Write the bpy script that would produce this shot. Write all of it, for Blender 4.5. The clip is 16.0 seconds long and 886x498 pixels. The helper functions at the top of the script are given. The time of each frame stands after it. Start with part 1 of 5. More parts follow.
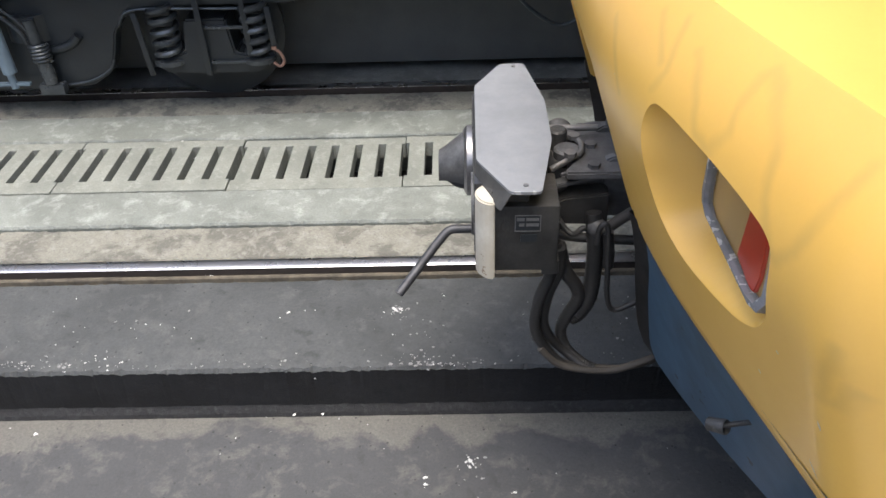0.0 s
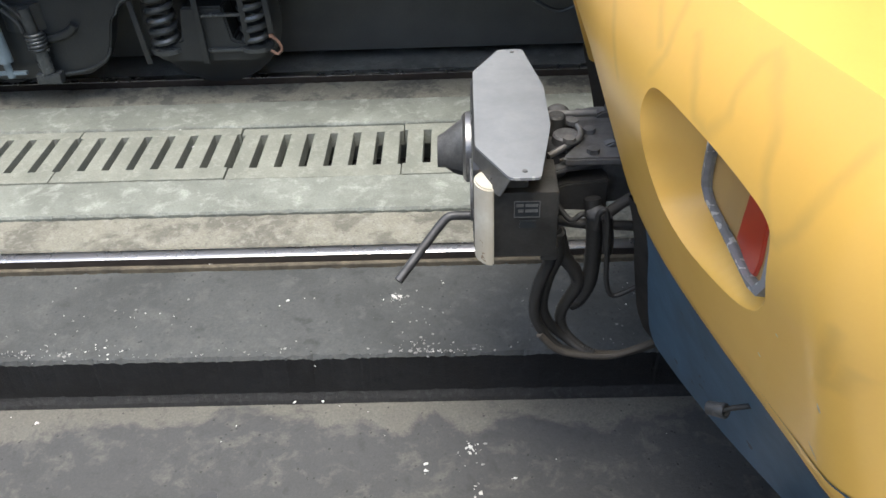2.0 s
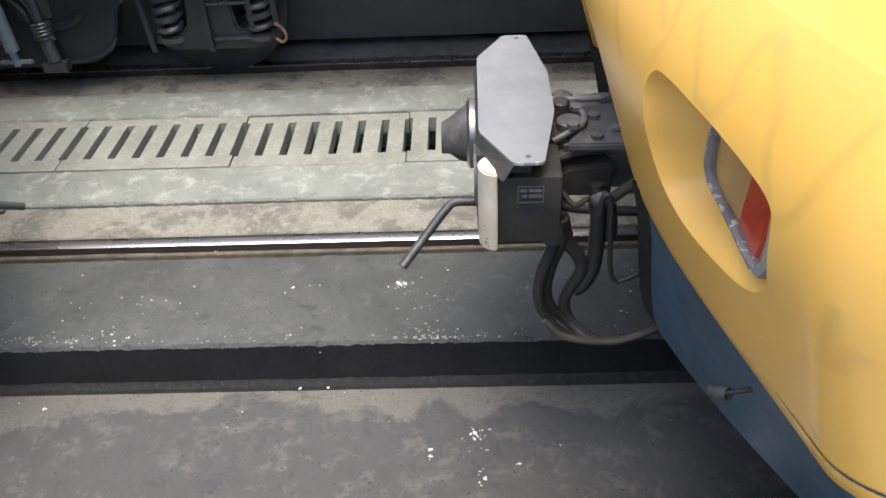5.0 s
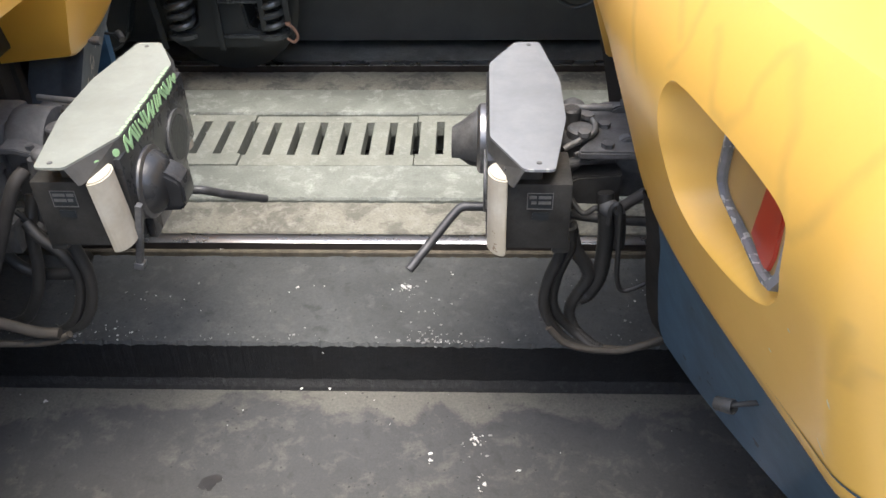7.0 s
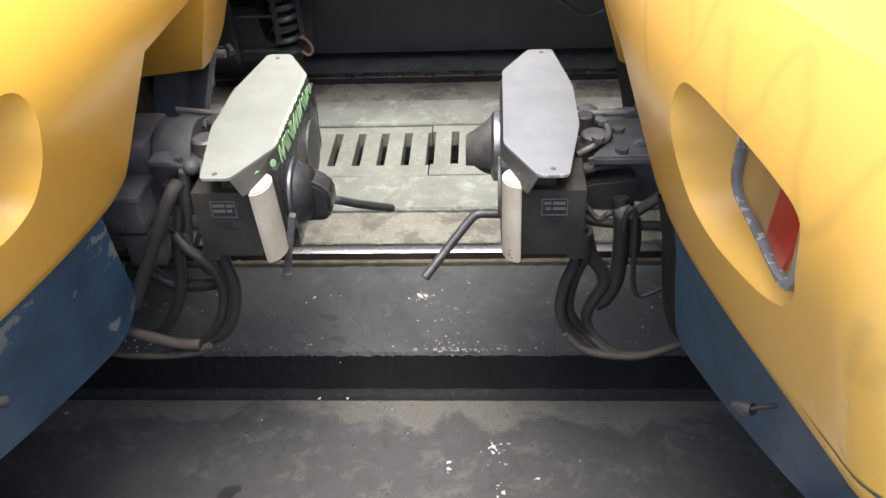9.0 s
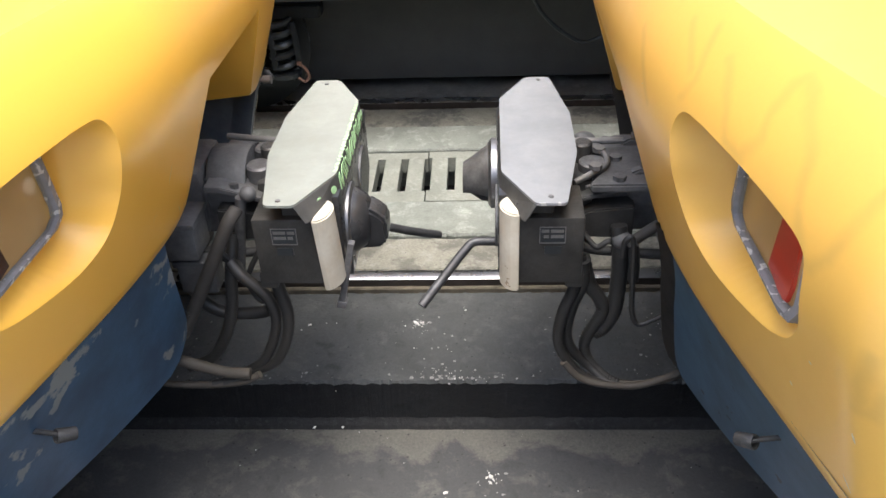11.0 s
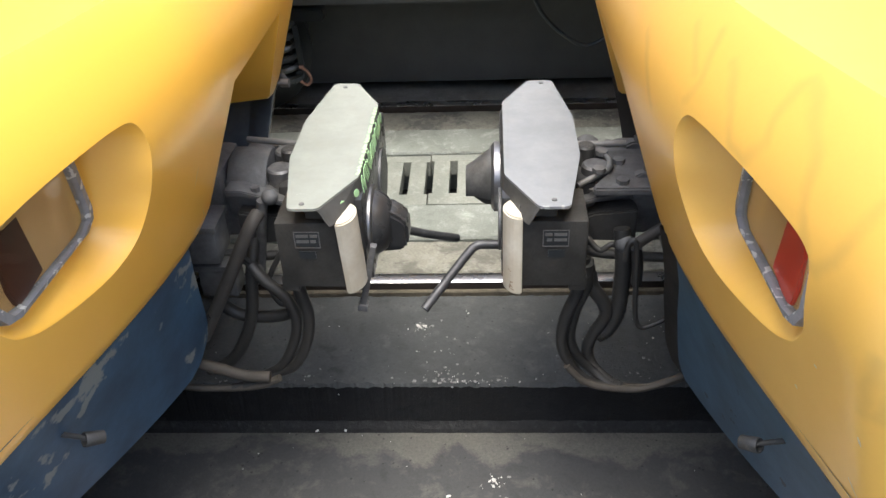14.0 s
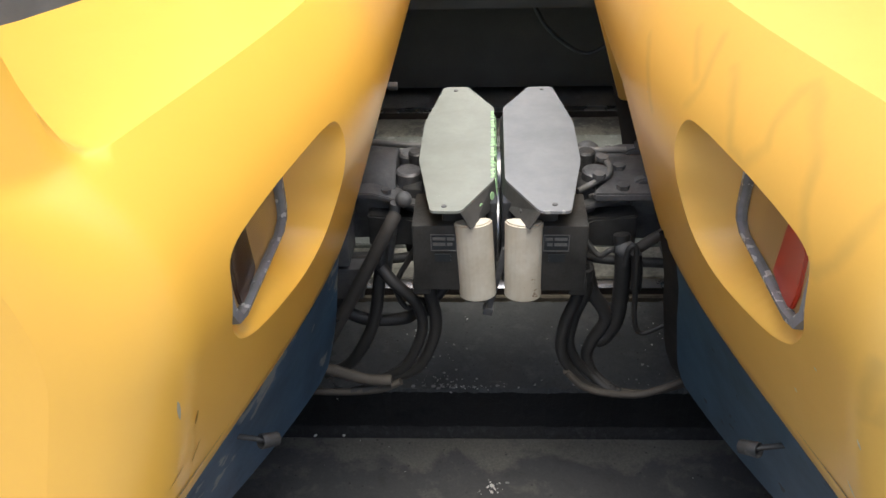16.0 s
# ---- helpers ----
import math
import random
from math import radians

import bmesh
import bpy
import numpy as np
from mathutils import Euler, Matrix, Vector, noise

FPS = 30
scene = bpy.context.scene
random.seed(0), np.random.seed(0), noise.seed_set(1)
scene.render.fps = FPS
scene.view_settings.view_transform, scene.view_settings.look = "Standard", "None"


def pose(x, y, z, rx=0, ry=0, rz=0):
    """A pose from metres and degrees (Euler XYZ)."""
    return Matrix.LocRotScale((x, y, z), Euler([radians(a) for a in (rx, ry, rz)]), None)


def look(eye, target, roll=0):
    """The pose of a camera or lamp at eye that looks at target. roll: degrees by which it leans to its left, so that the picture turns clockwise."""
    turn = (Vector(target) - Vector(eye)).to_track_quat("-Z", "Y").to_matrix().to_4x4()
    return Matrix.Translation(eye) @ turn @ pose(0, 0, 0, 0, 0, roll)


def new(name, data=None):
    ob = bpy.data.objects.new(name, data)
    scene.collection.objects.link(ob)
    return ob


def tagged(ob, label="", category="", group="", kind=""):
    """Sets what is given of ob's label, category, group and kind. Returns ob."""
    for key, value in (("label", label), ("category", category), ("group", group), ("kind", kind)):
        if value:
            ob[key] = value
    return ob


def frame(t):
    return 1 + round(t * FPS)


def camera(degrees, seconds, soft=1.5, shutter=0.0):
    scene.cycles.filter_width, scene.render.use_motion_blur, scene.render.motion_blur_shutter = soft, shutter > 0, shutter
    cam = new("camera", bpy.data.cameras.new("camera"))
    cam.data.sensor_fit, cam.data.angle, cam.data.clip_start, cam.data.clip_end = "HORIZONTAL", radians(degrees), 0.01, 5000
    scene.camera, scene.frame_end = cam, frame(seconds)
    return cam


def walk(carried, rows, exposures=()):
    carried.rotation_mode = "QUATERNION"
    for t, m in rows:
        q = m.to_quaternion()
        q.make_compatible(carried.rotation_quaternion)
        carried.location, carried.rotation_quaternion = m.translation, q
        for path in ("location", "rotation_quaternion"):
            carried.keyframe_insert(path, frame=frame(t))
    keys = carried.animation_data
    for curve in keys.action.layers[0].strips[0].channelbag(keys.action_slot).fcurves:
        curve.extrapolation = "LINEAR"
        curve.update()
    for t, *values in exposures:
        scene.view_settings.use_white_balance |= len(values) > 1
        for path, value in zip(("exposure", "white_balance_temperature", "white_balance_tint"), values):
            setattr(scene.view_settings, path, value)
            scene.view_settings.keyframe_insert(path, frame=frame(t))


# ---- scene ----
cam = camera(56.9, 16.0)
PATH = [
    (0, (0.218, -2.305, 2.27), (0.175, -0.684, 1.099), -2.0),
    (0.5, (0.219, -2.309, 2.268), (0.176, -0.689, 1.096), -1.7),
    (1, (0.218, -2.309, 2.27), (0.171, -0.693, 1.092), -2.2),
    (1.5, (0.216, -2.307, 2.269), (0.171, -0.697, 1.083), -2.4),
    (2, (0.217, -2.307, 2.265), (0.176, -0.703, 1.071), -2.3),
    (2.5, (0.219, -2.308, 2.263), (0.169, -0.711, 1.06), -2.3),
    (3, (0.223, -2.305, 2.262), (0.163, -0.71, 1.056), -2.3),
    (3.5, (0.222, -2.311, 2.261), (0.16, -0.727, 1.042), -3.5),
    (4, (0.223, -2.312, 2.256), (0.156, -0.727, 1.039), -3.9),
    (4.5, (0.224, -2.316, 2.257), (0.157, -0.727, 1.044), -3.4),
    (6.8, (0.214, -2.326, 2.256), (0.198, -0.735, 1.044), -0.7),
    (7, (0.205, -2.323, 2.256), (0.145, -0.726, 1.053), -1.0),
    (7.5, (0.199, -2.333, 2.254), (0.071, -0.721, 1.077), -2.1),
    (8, (0.201, -2.341, 2.252), (0.066, -0.719, 1.09), -2.7),
    (8.5, (0.206, -2.344, 2.248), (0.081, -0.723, 1.083), -2.6),
    (9, (0.211, -2.335, 2.248), (0.109, -0.722, 1.069), -2.6),
    (11.5, (0.203, -2.312, 2.244), (0.113, -0.661, 1.119), -2.3),
    (12, (0.201, -2.316, 2.241), (0.104, -0.669, 1.111), -2.2),
    (12.5, (0.199, -2.319, 2.246), (0.097, -0.673, 1.114), -2.3),
    (13, (0.199, -2.319, 2.247), (0.099, -0.674, 1.115), -2.6),
    (13.5, (0.201, -2.315, 2.249), (0.102, -0.668, 1.119), -2.8),
    (14, (0.199, -2.313, 2.247), (0.106, -0.662, 1.123), -2.4),
    (14.5, (0.202, -2.308, 2.252), (0.104, -0.655, 1.129), -2.5),
    (15, (0.199, -2.314, 2.247), (0.1, -0.659, 1.128), -2.2),
    (15.5, (0.2, -2.317, 2.249), (0.099, -0.662, 1.13), -2.2),
    (16, (0.192, -2.325, 2.241), (0.104, -0.662, 1.133), -1.9),
]
walk(cam, [(t, look(eye, target, roll)) for t, eye, target, roll in PATH],
     exposures=[(0.0, 0.94, 6560, 9.5), (1.0, 0.94, 6560, 9), (2.0, 0.94, 6560, 5.5), (2.7, 0.94, 6560, 6.5), (4.0, 1.02, 6560, 8), (7.0, 1.28, 6560, 9), (9.0, 1.40, 6530, 9),
                (12.5, 1.40, 6480, 8.5), (15.0, 1.26, 6480, 5.5), (16.0, 0.98, 6480, 6.5)])


# ---- world and light ----
world = bpy.data.worlds.new("sky")
scene.world = world
world.use_nodes = True
wn = world.node_tree
sky = wn.nodes.new("ShaderNodeTexSky")
sky.sky_type = "NISHITA"
sky.sun_disc = False
sky.sun_elevation = radians(78)
sky.sun_rotation = radians(177)
sky.air_density, sky.dust_density = 1.0, 4.0
wn.links.new(sky.outputs[0], wn.nodes["Background"].inputs[0])
wn.nodes["Background"].inputs[1].default_value = 0.21
sun_data = bpy.data.lights.new("sun", "SUN")
sun_data.energy, sun_data.angle, sun_data.color = 1.1, radians(40), (1.0, 0.97, 0.93)
sun = new("sun", sun_data)
sun.matrix_world = look((0.1, -1.2, 6.0), (0, 0, 0))


# ---- materials ----
def mat(name, colour, rough=0.6, metal=0.0, dark=None, scale=6.0, amount=0.5, bump=0.15, fine=60.0, spots=None, coat=0.0, spot_scale=9.0, spot_cut=0.62):
    """Two scales of stain over a base colour, a fine relief, and chips of another colour where asked for."""
    m = bpy.data.materials.new(name)
    m.use_nodes = True
    t = m.node_tree
    b = t.nodes["Principled BSDF"]
    b.inputs["Metallic"].default_value = metal
    b.inputs["Coat Weight"].default_value = coat
    b.inputs["Coat Roughness"].default_value = 0.28
    co = t.nodes.new("ShaderNodeTexCoord")
    dark = dark or tuple(c * 0.55 for c in colour)

    def noise_node(s, detail, rough_n=0.6):
        n = t.nodes.new("ShaderNodeTexNoise")
        n.inputs["Scale"].default_value, n.inputs["Detail"].default_value, n.inputs["Roughness"].default_value = s, detail, rough_n
        t.links.new(co.outputs["Object"], n.inputs["Vector"])
        return n

    def ramp(src, lo, hi):
        r = t.nodes.new("ShaderNodeMapRange")
        r.inputs["From Min"].default_value, r.inputs["From Max"].default_value = lo, hi
        t.links.new(src, r.inputs["Value"])
        return r.outputs[0]

    def mix(fac, a, c):
        n = t.nodes.new("ShaderNodeMix")
        n.data_type = "RGBA"
        for sock, val in ((n.inputs["Factor"], fac), (n.inputs["A"], a), (n.inputs["B"], c)):
            if isinstance(val, bpy.types.NodeSocket):
                t.links.new(val, sock)
            elif isinstance(val, tuple):
                sock.default_value = (*val, 1)
            else:
                sock.default_value = val
        return n.outputs["Result"]

    big = noise_node(scale, 6)
    small = noise_node(fine, 4, 0.7)
    f = t.nodes.new("ShaderNodeMath")
    f.operation = "MULTIPLY"
    f.inputs[1].default_value = amount
    t.links.new(ramp(big.outputs["Fac"], 0.38, 0.64), f.inputs[0])
    col = mix(f.outputs[0], colour, dark)
    g = t.nodes.new("ShaderNodeMath")
    g.operation = "MULTIPLY"
    g.inputs[1].default_value = 0.35 * amount
    t.links.new(ramp(small.outputs["Fac"], 0.4, 0.7), g.inputs[0])
    col = mix(g.outputs[0], col, dark)
    if spots:
        sp = noise_node(spot_scale, 5, 0.55)
        col = mix(ramp(sp.outputs["Fac"], spot_cut, spot_cut + 0.02), col, spots)
    t.links.new(col, b.inputs["Base Color"])
    rr = t.nodes.new("ShaderNodeMapRange")
    rr.inputs["To Min"].default_value, rr.inputs["To Max"].default_value = max(0.02, rough - 0.12), min(1, rough + 0.12)
    t.links.new(big.outputs["Fac"], rr.inputs["Value"])
    t.links.new(rr.outputs[0], b.inputs["Roughness"])
    bp = t.nodes.new("ShaderNodeBump")
    bp.inputs["Strength"].default_value, bp.inputs["Distance"].default_value = bump, 0.01
    t.links.new(small.outputs["Fac"], bp.inputs["Height"])
    t.links.new(bp.outputs[0], b.inputs["Normal"])
    return m


YELLOW = mat("yellow_paint", (0.92, 0.515, 0.075), 0.33, dark=(0.86, 0.455, 0.06), scale=2.2, amount=0.3, bump=0.01, fine=120, coat=0.35)
YELLOW_SMEARED = mat("smeared_yellow_paint", (0.80, 0.480, 0.100), 0.38, dark=(0.72, 0.405, 0.085), scale=2.4, amount=0.4, bump=0.01, fine=120, coat=0.25)
 
STROKES = [
    [(0.81, 1.714), (0.822, 1.676), (0.842, 1.623), (0.824, 1.575)],
    [(0.901, 1.685), (1.008, 1.583), (1.057, 1.576), (1.09, 1.624), (1.078, 1.66), (1.074, 1.71), (1.09, 1.722), (1.122, 1.715), (1.192, 1.657), (1.249, 1.561), (1.276, 1.515), (1.301, 1.517), (1.325, 1.549), (1.336, 1.606), (1.352, 1.662), (1.353, 1.706)],
    [(1.435, 1.458), (1.413, 1.331), (1.433, 1.34), (1.456, 1.387)],
    [(0.526, 1.613), (0.663, 1.499)],
    [(0.724, 1.694), (0.808, 1.634)],
]


def smear(m, width=0.021, strength=0.42):
    """Soft brownish wiped streaks zigzagging over the paint, as strokes across the nose."""
    t = m.node_tree
    b = t.nodes["Principled BSDF"]

    def node(kind, op, *ins):
        n = t.nodes.new(kind)
        n.operation = op
        for k, v in enumerate(ins):
            if isinstance(v, bpy.types.NodeSocket):
                t.links.new(v, n.inputs[k])
            else:
                n.inputs[k].default_value = v
        return n

    co = t.nodes.new("ShaderNodeTexCoord")
    wob = t.nodes.new("ShaderNodeTexNoise")
    wob.inputs["Scale"].default_value, wob.inputs["Detail"].default_value = 9.0, 3.0
    t.links.new(co.outputs["Object"], wob.inputs["Vector"])
    off = node("ShaderNodeVectorMath", "SUBTRACT", wob.outputs["Color"], (0.5, 0.5, 0.5))
    off = node("ShaderNodeVectorMath", "MULTIPLY", off.outputs[0], (0.0, 0.035, 0.035))
    p = node("ShaderNodeVectorMath", "ADD", co.outputs["Object"], off.outputs[0])
    p = node("ShaderNodeVectorMath", "MULTIPLY", p.outputs[0], (0.0, 1.0, 1.0)).outputs[0]
    near = None
    for line in STROKES:
        for (ya, za), (yb, zb) in zip(line, line[1:]):
            ab = Vector((0, yb - ya, zb - za))
            ap = node("ShaderNodeVectorMath", "SUBTRACT", p, (0.0, ya, za)).outputs[0]
            h = node("ShaderNodeVectorMath", "DOT_PRODUCT", ap, tuple(ab / ab.length_squared)).outputs["Value"]
            h = node("ShaderNodeMath", "MINIMUM", node("ShaderNodeMath", "MAXIMUM", h, 0.0).outputs[0], 1.0).outputs[0]
            foot = node("ShaderNodeVectorMath", "SCALE", tuple(ab))
            t.links.new(h, foot.inputs["Scale"])
            d = node("ShaderNodeVectorMath", "DISTANCE", ap, foot.outputs[0]).outputs["Value"]
            near = d if near is None else node("ShaderNodeMath", "MINIMUM", near, d).outputs[0]
    r = t.nodes.new("ShaderNodeMapRange")
    r.interpolation_type = "SMOOTHSTEP"
    for key, val in (("From Min", 0.0), ("From Max", width), ("To Min", strength), ("To Max", 0.0)):
        r.inputs[key].default_value = val
    t.links.new(near, r.inputs["Value"])
    patch = t.nodes.new("ShaderNodeTexNoise")
    patch.inputs["Scale"].default_value, patch.inputs["Detail"].default_value = 14.0, 2.0
    t.links.new(co.outputs["Object"], patch.inputs["Vector"])
    fac = node("ShaderNodeMath", "MULTIPLY", r.outputs[0], node("ShaderNodeMath", "ADD", patch.outputs["Fac"], 0.35).outputs[0])
    n = t.nodes.new("ShaderNodeMix")
    n.data_type = "RGBA"
    old = b.inputs["Base Color"].links[0].from_socket
    t.links.new(fac.outputs[0], n.inputs["Factor"])
    t.links.new(old, n.inputs["A"])
    n.inputs["B"].default_value = (0.50, 0.31, 0.08, 1)
    t.links.new(n.outputs["Result"], b.inputs["Base Color"])


smear(YELLOW_SMEARED)
BLUE = mat("blue_paint", (0.046, 0.108, 0.172), 0.5, dark=(0.042, 0.070, 0.098), scale=5, amount=0.7, bump=0.03, spots=(0.02, 0.025, 0.035), spot_scale=14, spot_cut=0.68)
BLUE_DUSTY = mat("dust_greyed_blue_paint", (0.13, 0.15, 0.165), 0.6, dark=(0.07, 0.085, 0.10), scale=6, amount=0.8, bump=0.08)
BLUE_CHIPPED = mat("chipped_blue_paint", (0.042, 0.108, 0.190), 0.5, dark=(0.028, 0.055, 0.098), scale=5, amount=0.7, bump=0.05, spots=(0.24, 0.26, 0.25), spot_scale=5.5, spot_cut=0.60)
IRON = mat("grimy_black_iron", (0.060, 0.059, 0.056), 0.45, 0.15, dark=(0.020, 0.020, 0.019), scale=12, bump=0.3, spots=(0.10, 0.097, 0.088), spot_scale=10, spot_cut=0.63)
ROD_GREY = mat("dull_grey_rod_steel", (0.24, 0.235, 0.225), 0.45, 0.4, dark=(0.10, 0.098, 0.092), scale=14, bump=0.15)
IRON_GREY = mat("worn_grey_iron", (0.20, 0.20, 0.20), 0.5, 0.5, dark=(0.05, 0.05, 0.05), scale=15, bump=0.2)
STEEL = mat("polished_rail_steel", (0.62, 0.62, 0.64), 0.28, 1.0, dark=(0.45, 0.44, 0.44), scale=3, amount=0.3, bump=0.02)
RING_STEEL = mat("worn_bright_ring_steel", (0.45, 0.45, 0.45), 0.35, 0.9, dark=(0.16, 0.15, 0.15), scale=9, amount=0.7, bump=0.1)
CONE_GREY = mat("dust_greyed_cone", (0.12, 0.12, 0.117), 0.45, 0.2, dark=(0.03, 0.03, 0.029), scale=9, amount=0.9, bump=0.2)
BAR_IRON = mat("dark_worn_bar_steel", (0.085, 0.087, 0.09), 0.42, 0.3, dark=(0.035, 0.035, 0.036), scale=11, amount=0.8, bump=0.15)
BOX_IRON = mat("grimy_box_iron", (0.052, 0.051, 0.047), 0.5, 0.1, dark=(0.020, 0.020, 0.018), scale=7, amount=0.9, bump=0.25)
PLATE_MARK = mat("pale_plate_marks", (0.15, 0.15, 0.145), 0.6, scale=30)
SCRATCH = mat("bare_pale_scratch", (0.8, 0.75, 0.62), 0.7, scale=40)
SCUFF = mat("brown_scuff", (0.52, 0.31, 0.07), 0.7, dark=(0.36, 0.20, 0.05), scale=60)
# flange grey: the cover paint darkened for shade as well as dirt
FLANGE_GREY = mat("shaded_dirty_grey_flange", (0.075, 0.075, 0.072), 0.55, dark=(0.035, 0.035, 0.034), scale=12, amount=0.7, bump=0.06)
RUST = mat("rusty_rail_web", (0.055, 0.045, 0.038), 0.85, 0.2, dark=(0.025, 0.02, 0.018), scale=8, bump=0.4)
RUBBER = mat("dusty_black_rubber", (0.024, 0.024, 0.023), 0.5, dark=(0.046, 0.043, 0.039), scale=7, bump=0.2)
BROWN_RUBBER = mat("dusty_brown_rubber", (0.085, 0.074, 0.060), 0.75, dark=(0.045, 0.04, 0.034), scale=9, bump=0.2)
DUSTY_IRON = mat("dust_covered_iron", (0.145, 0.145, 0.143), 0.6, dark=(0.045, 0.045, 0.044), scale=8, amount=0.8, bump=0.25)
DUSTY_BROWN = mat("dust_browned_steel", (0.058, 0.052, 0.045), 0.75, dark=(0.035, 0.032, 0.028), scale=7, amount=0.8, bump=0.15)
DARK_RED = mat("unlit_dark_red_lens", (0.075, 0.024, 0.012), 0.12, dark=(0.04, 0.016, 0.010), scale=10, bump=0.0, coat=0.6)
GREY_SMEAR = mat("dried_grey_smear", (0.30, 0.30, 0.29), 0.85, dark=(0.18, 0.18, 0.18), scale=60)
GREY_PAINT = mat("grey_enamel", (0.222, 0.232, 0.240), 0.55, dark=(0.165, 0.173, 0.180), scale=7, amount=0.7, bump=0.05, spots=(0.38, 0.38, 0.375), spot_scale=13, spot_cut=0.69)
GREY_GREEN = mat("dusty_grey_green_enamel", (0.265, 0.283, 0.252), 0.6, dark=(0.205, 0.218, 0.19), scale=7, amount=0.7, bump=0.05, spots=(0.38, 0.39, 0.35), spot_scale=13, spot_cut=0.69)
DARK_PAINT = mat("dark_grey_enamel", (0.034, 0.035, 0.037), 0.28, dark=(0.014, 0.014, 0.014), scale=9, bump=0.08, coat=0.3)
WHITE = mat("yellowed_white_plastic", (0.60, 0.57, 0.48), 0.5, dark=(0.43, 0.38, 0.28), scale=8, amount=0.6, bump=0.03, spots=(0.2, 0.13, 0.08), spot_scale=16, spot_cut=0.70)
GREEN = mat("green_marker_paint", (0.42, 0.68, 0.36), 0.6, scale=12, bump=0.02)
RED = mat("red_lamp_lens", (0.72, 0.055, 0.022), 0.15, dark=(0.55, 0.04, 0.015), scale=10, bump=0.0, coat=0.6)
# housing tan paints in the yellow pocket as mirrored by the lamp pane
TAN = mat("reflection_tan_lamp_housing", (0.62, 0.40, 0.17), 0.4, dark=(0.54, 0.33, 0.12), scale=6, bump=0.0)
CHIPPED_FRAME = mat("chipped_grey_lamp_frame", (0.26, 0.26, 0.27), 0.6, dark=(0.1, 0.1, 0.1), scale=20, spots=(0.55, 0.54, 0.52), spot_scale=40, spot_cut=0.58)
COPPER = mat("rusty_orange_hook", (0.26, 0.15, 0.11), 0.6, scale=20)
FAR_BLACK = mat("sooty_black_underframe", (0.026, 0.031, 0.034), 0.34, dark=(0.014, 0.017, 0.019), scale=4, bump=0.2)
FAR_STEEL = mat("dusty_dark_steel", (0.10, 0.112, 0.12), 0.3, 0.5, dark=(0.025, 0.03, 0.033), scale=10, bump=0.2)
SHOCK_BLUE = mat("pale_blue_damper_paint", (0.20, 0.27, 0.32), 0.45, scale=8)
PALE_BODY = mat("pale_grey_car_paint", (0.6, 0.6, 0.6), 0.4, dark=(0.45, 0.45, 0.45), scale=2, amount=0.4, bump=0.01)
# underframe black lifted to grey, which puts the haze into its colour
FAR_PANEL = mat("black_greyed_for_haze", (0.11, 0.115, 0.112), 0.6, dark=(0.07, 0.074, 0.073), scale=3, bump=0.1)
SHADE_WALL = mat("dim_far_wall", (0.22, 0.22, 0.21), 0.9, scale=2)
# the grey base colour stands in for sky mirrored in the windscreen
WINDOW_SKY_GREY = mat("sky_greyed_window_glass", (0.26, 0.28, 0.30), 0.06, bump=0.0)
CHIP_WHITE = mat("white_dropping", (0.75, 0.75, 0.72), 0.8, scale=30)
WET = mat("wet_glossy_film", (0.05, 0.05, 0.052), 0.05, dark=(0.03, 0.03, 0.03), scale=20, bump=0.0, coat=1.0)
OCHRE = mat("ochre_dirt_strip", (0.17, 0.145, 0.105), 0.9, dark=(0.065, 0.058, 0.046), scale=10, amount=0.8, bump=0.5)


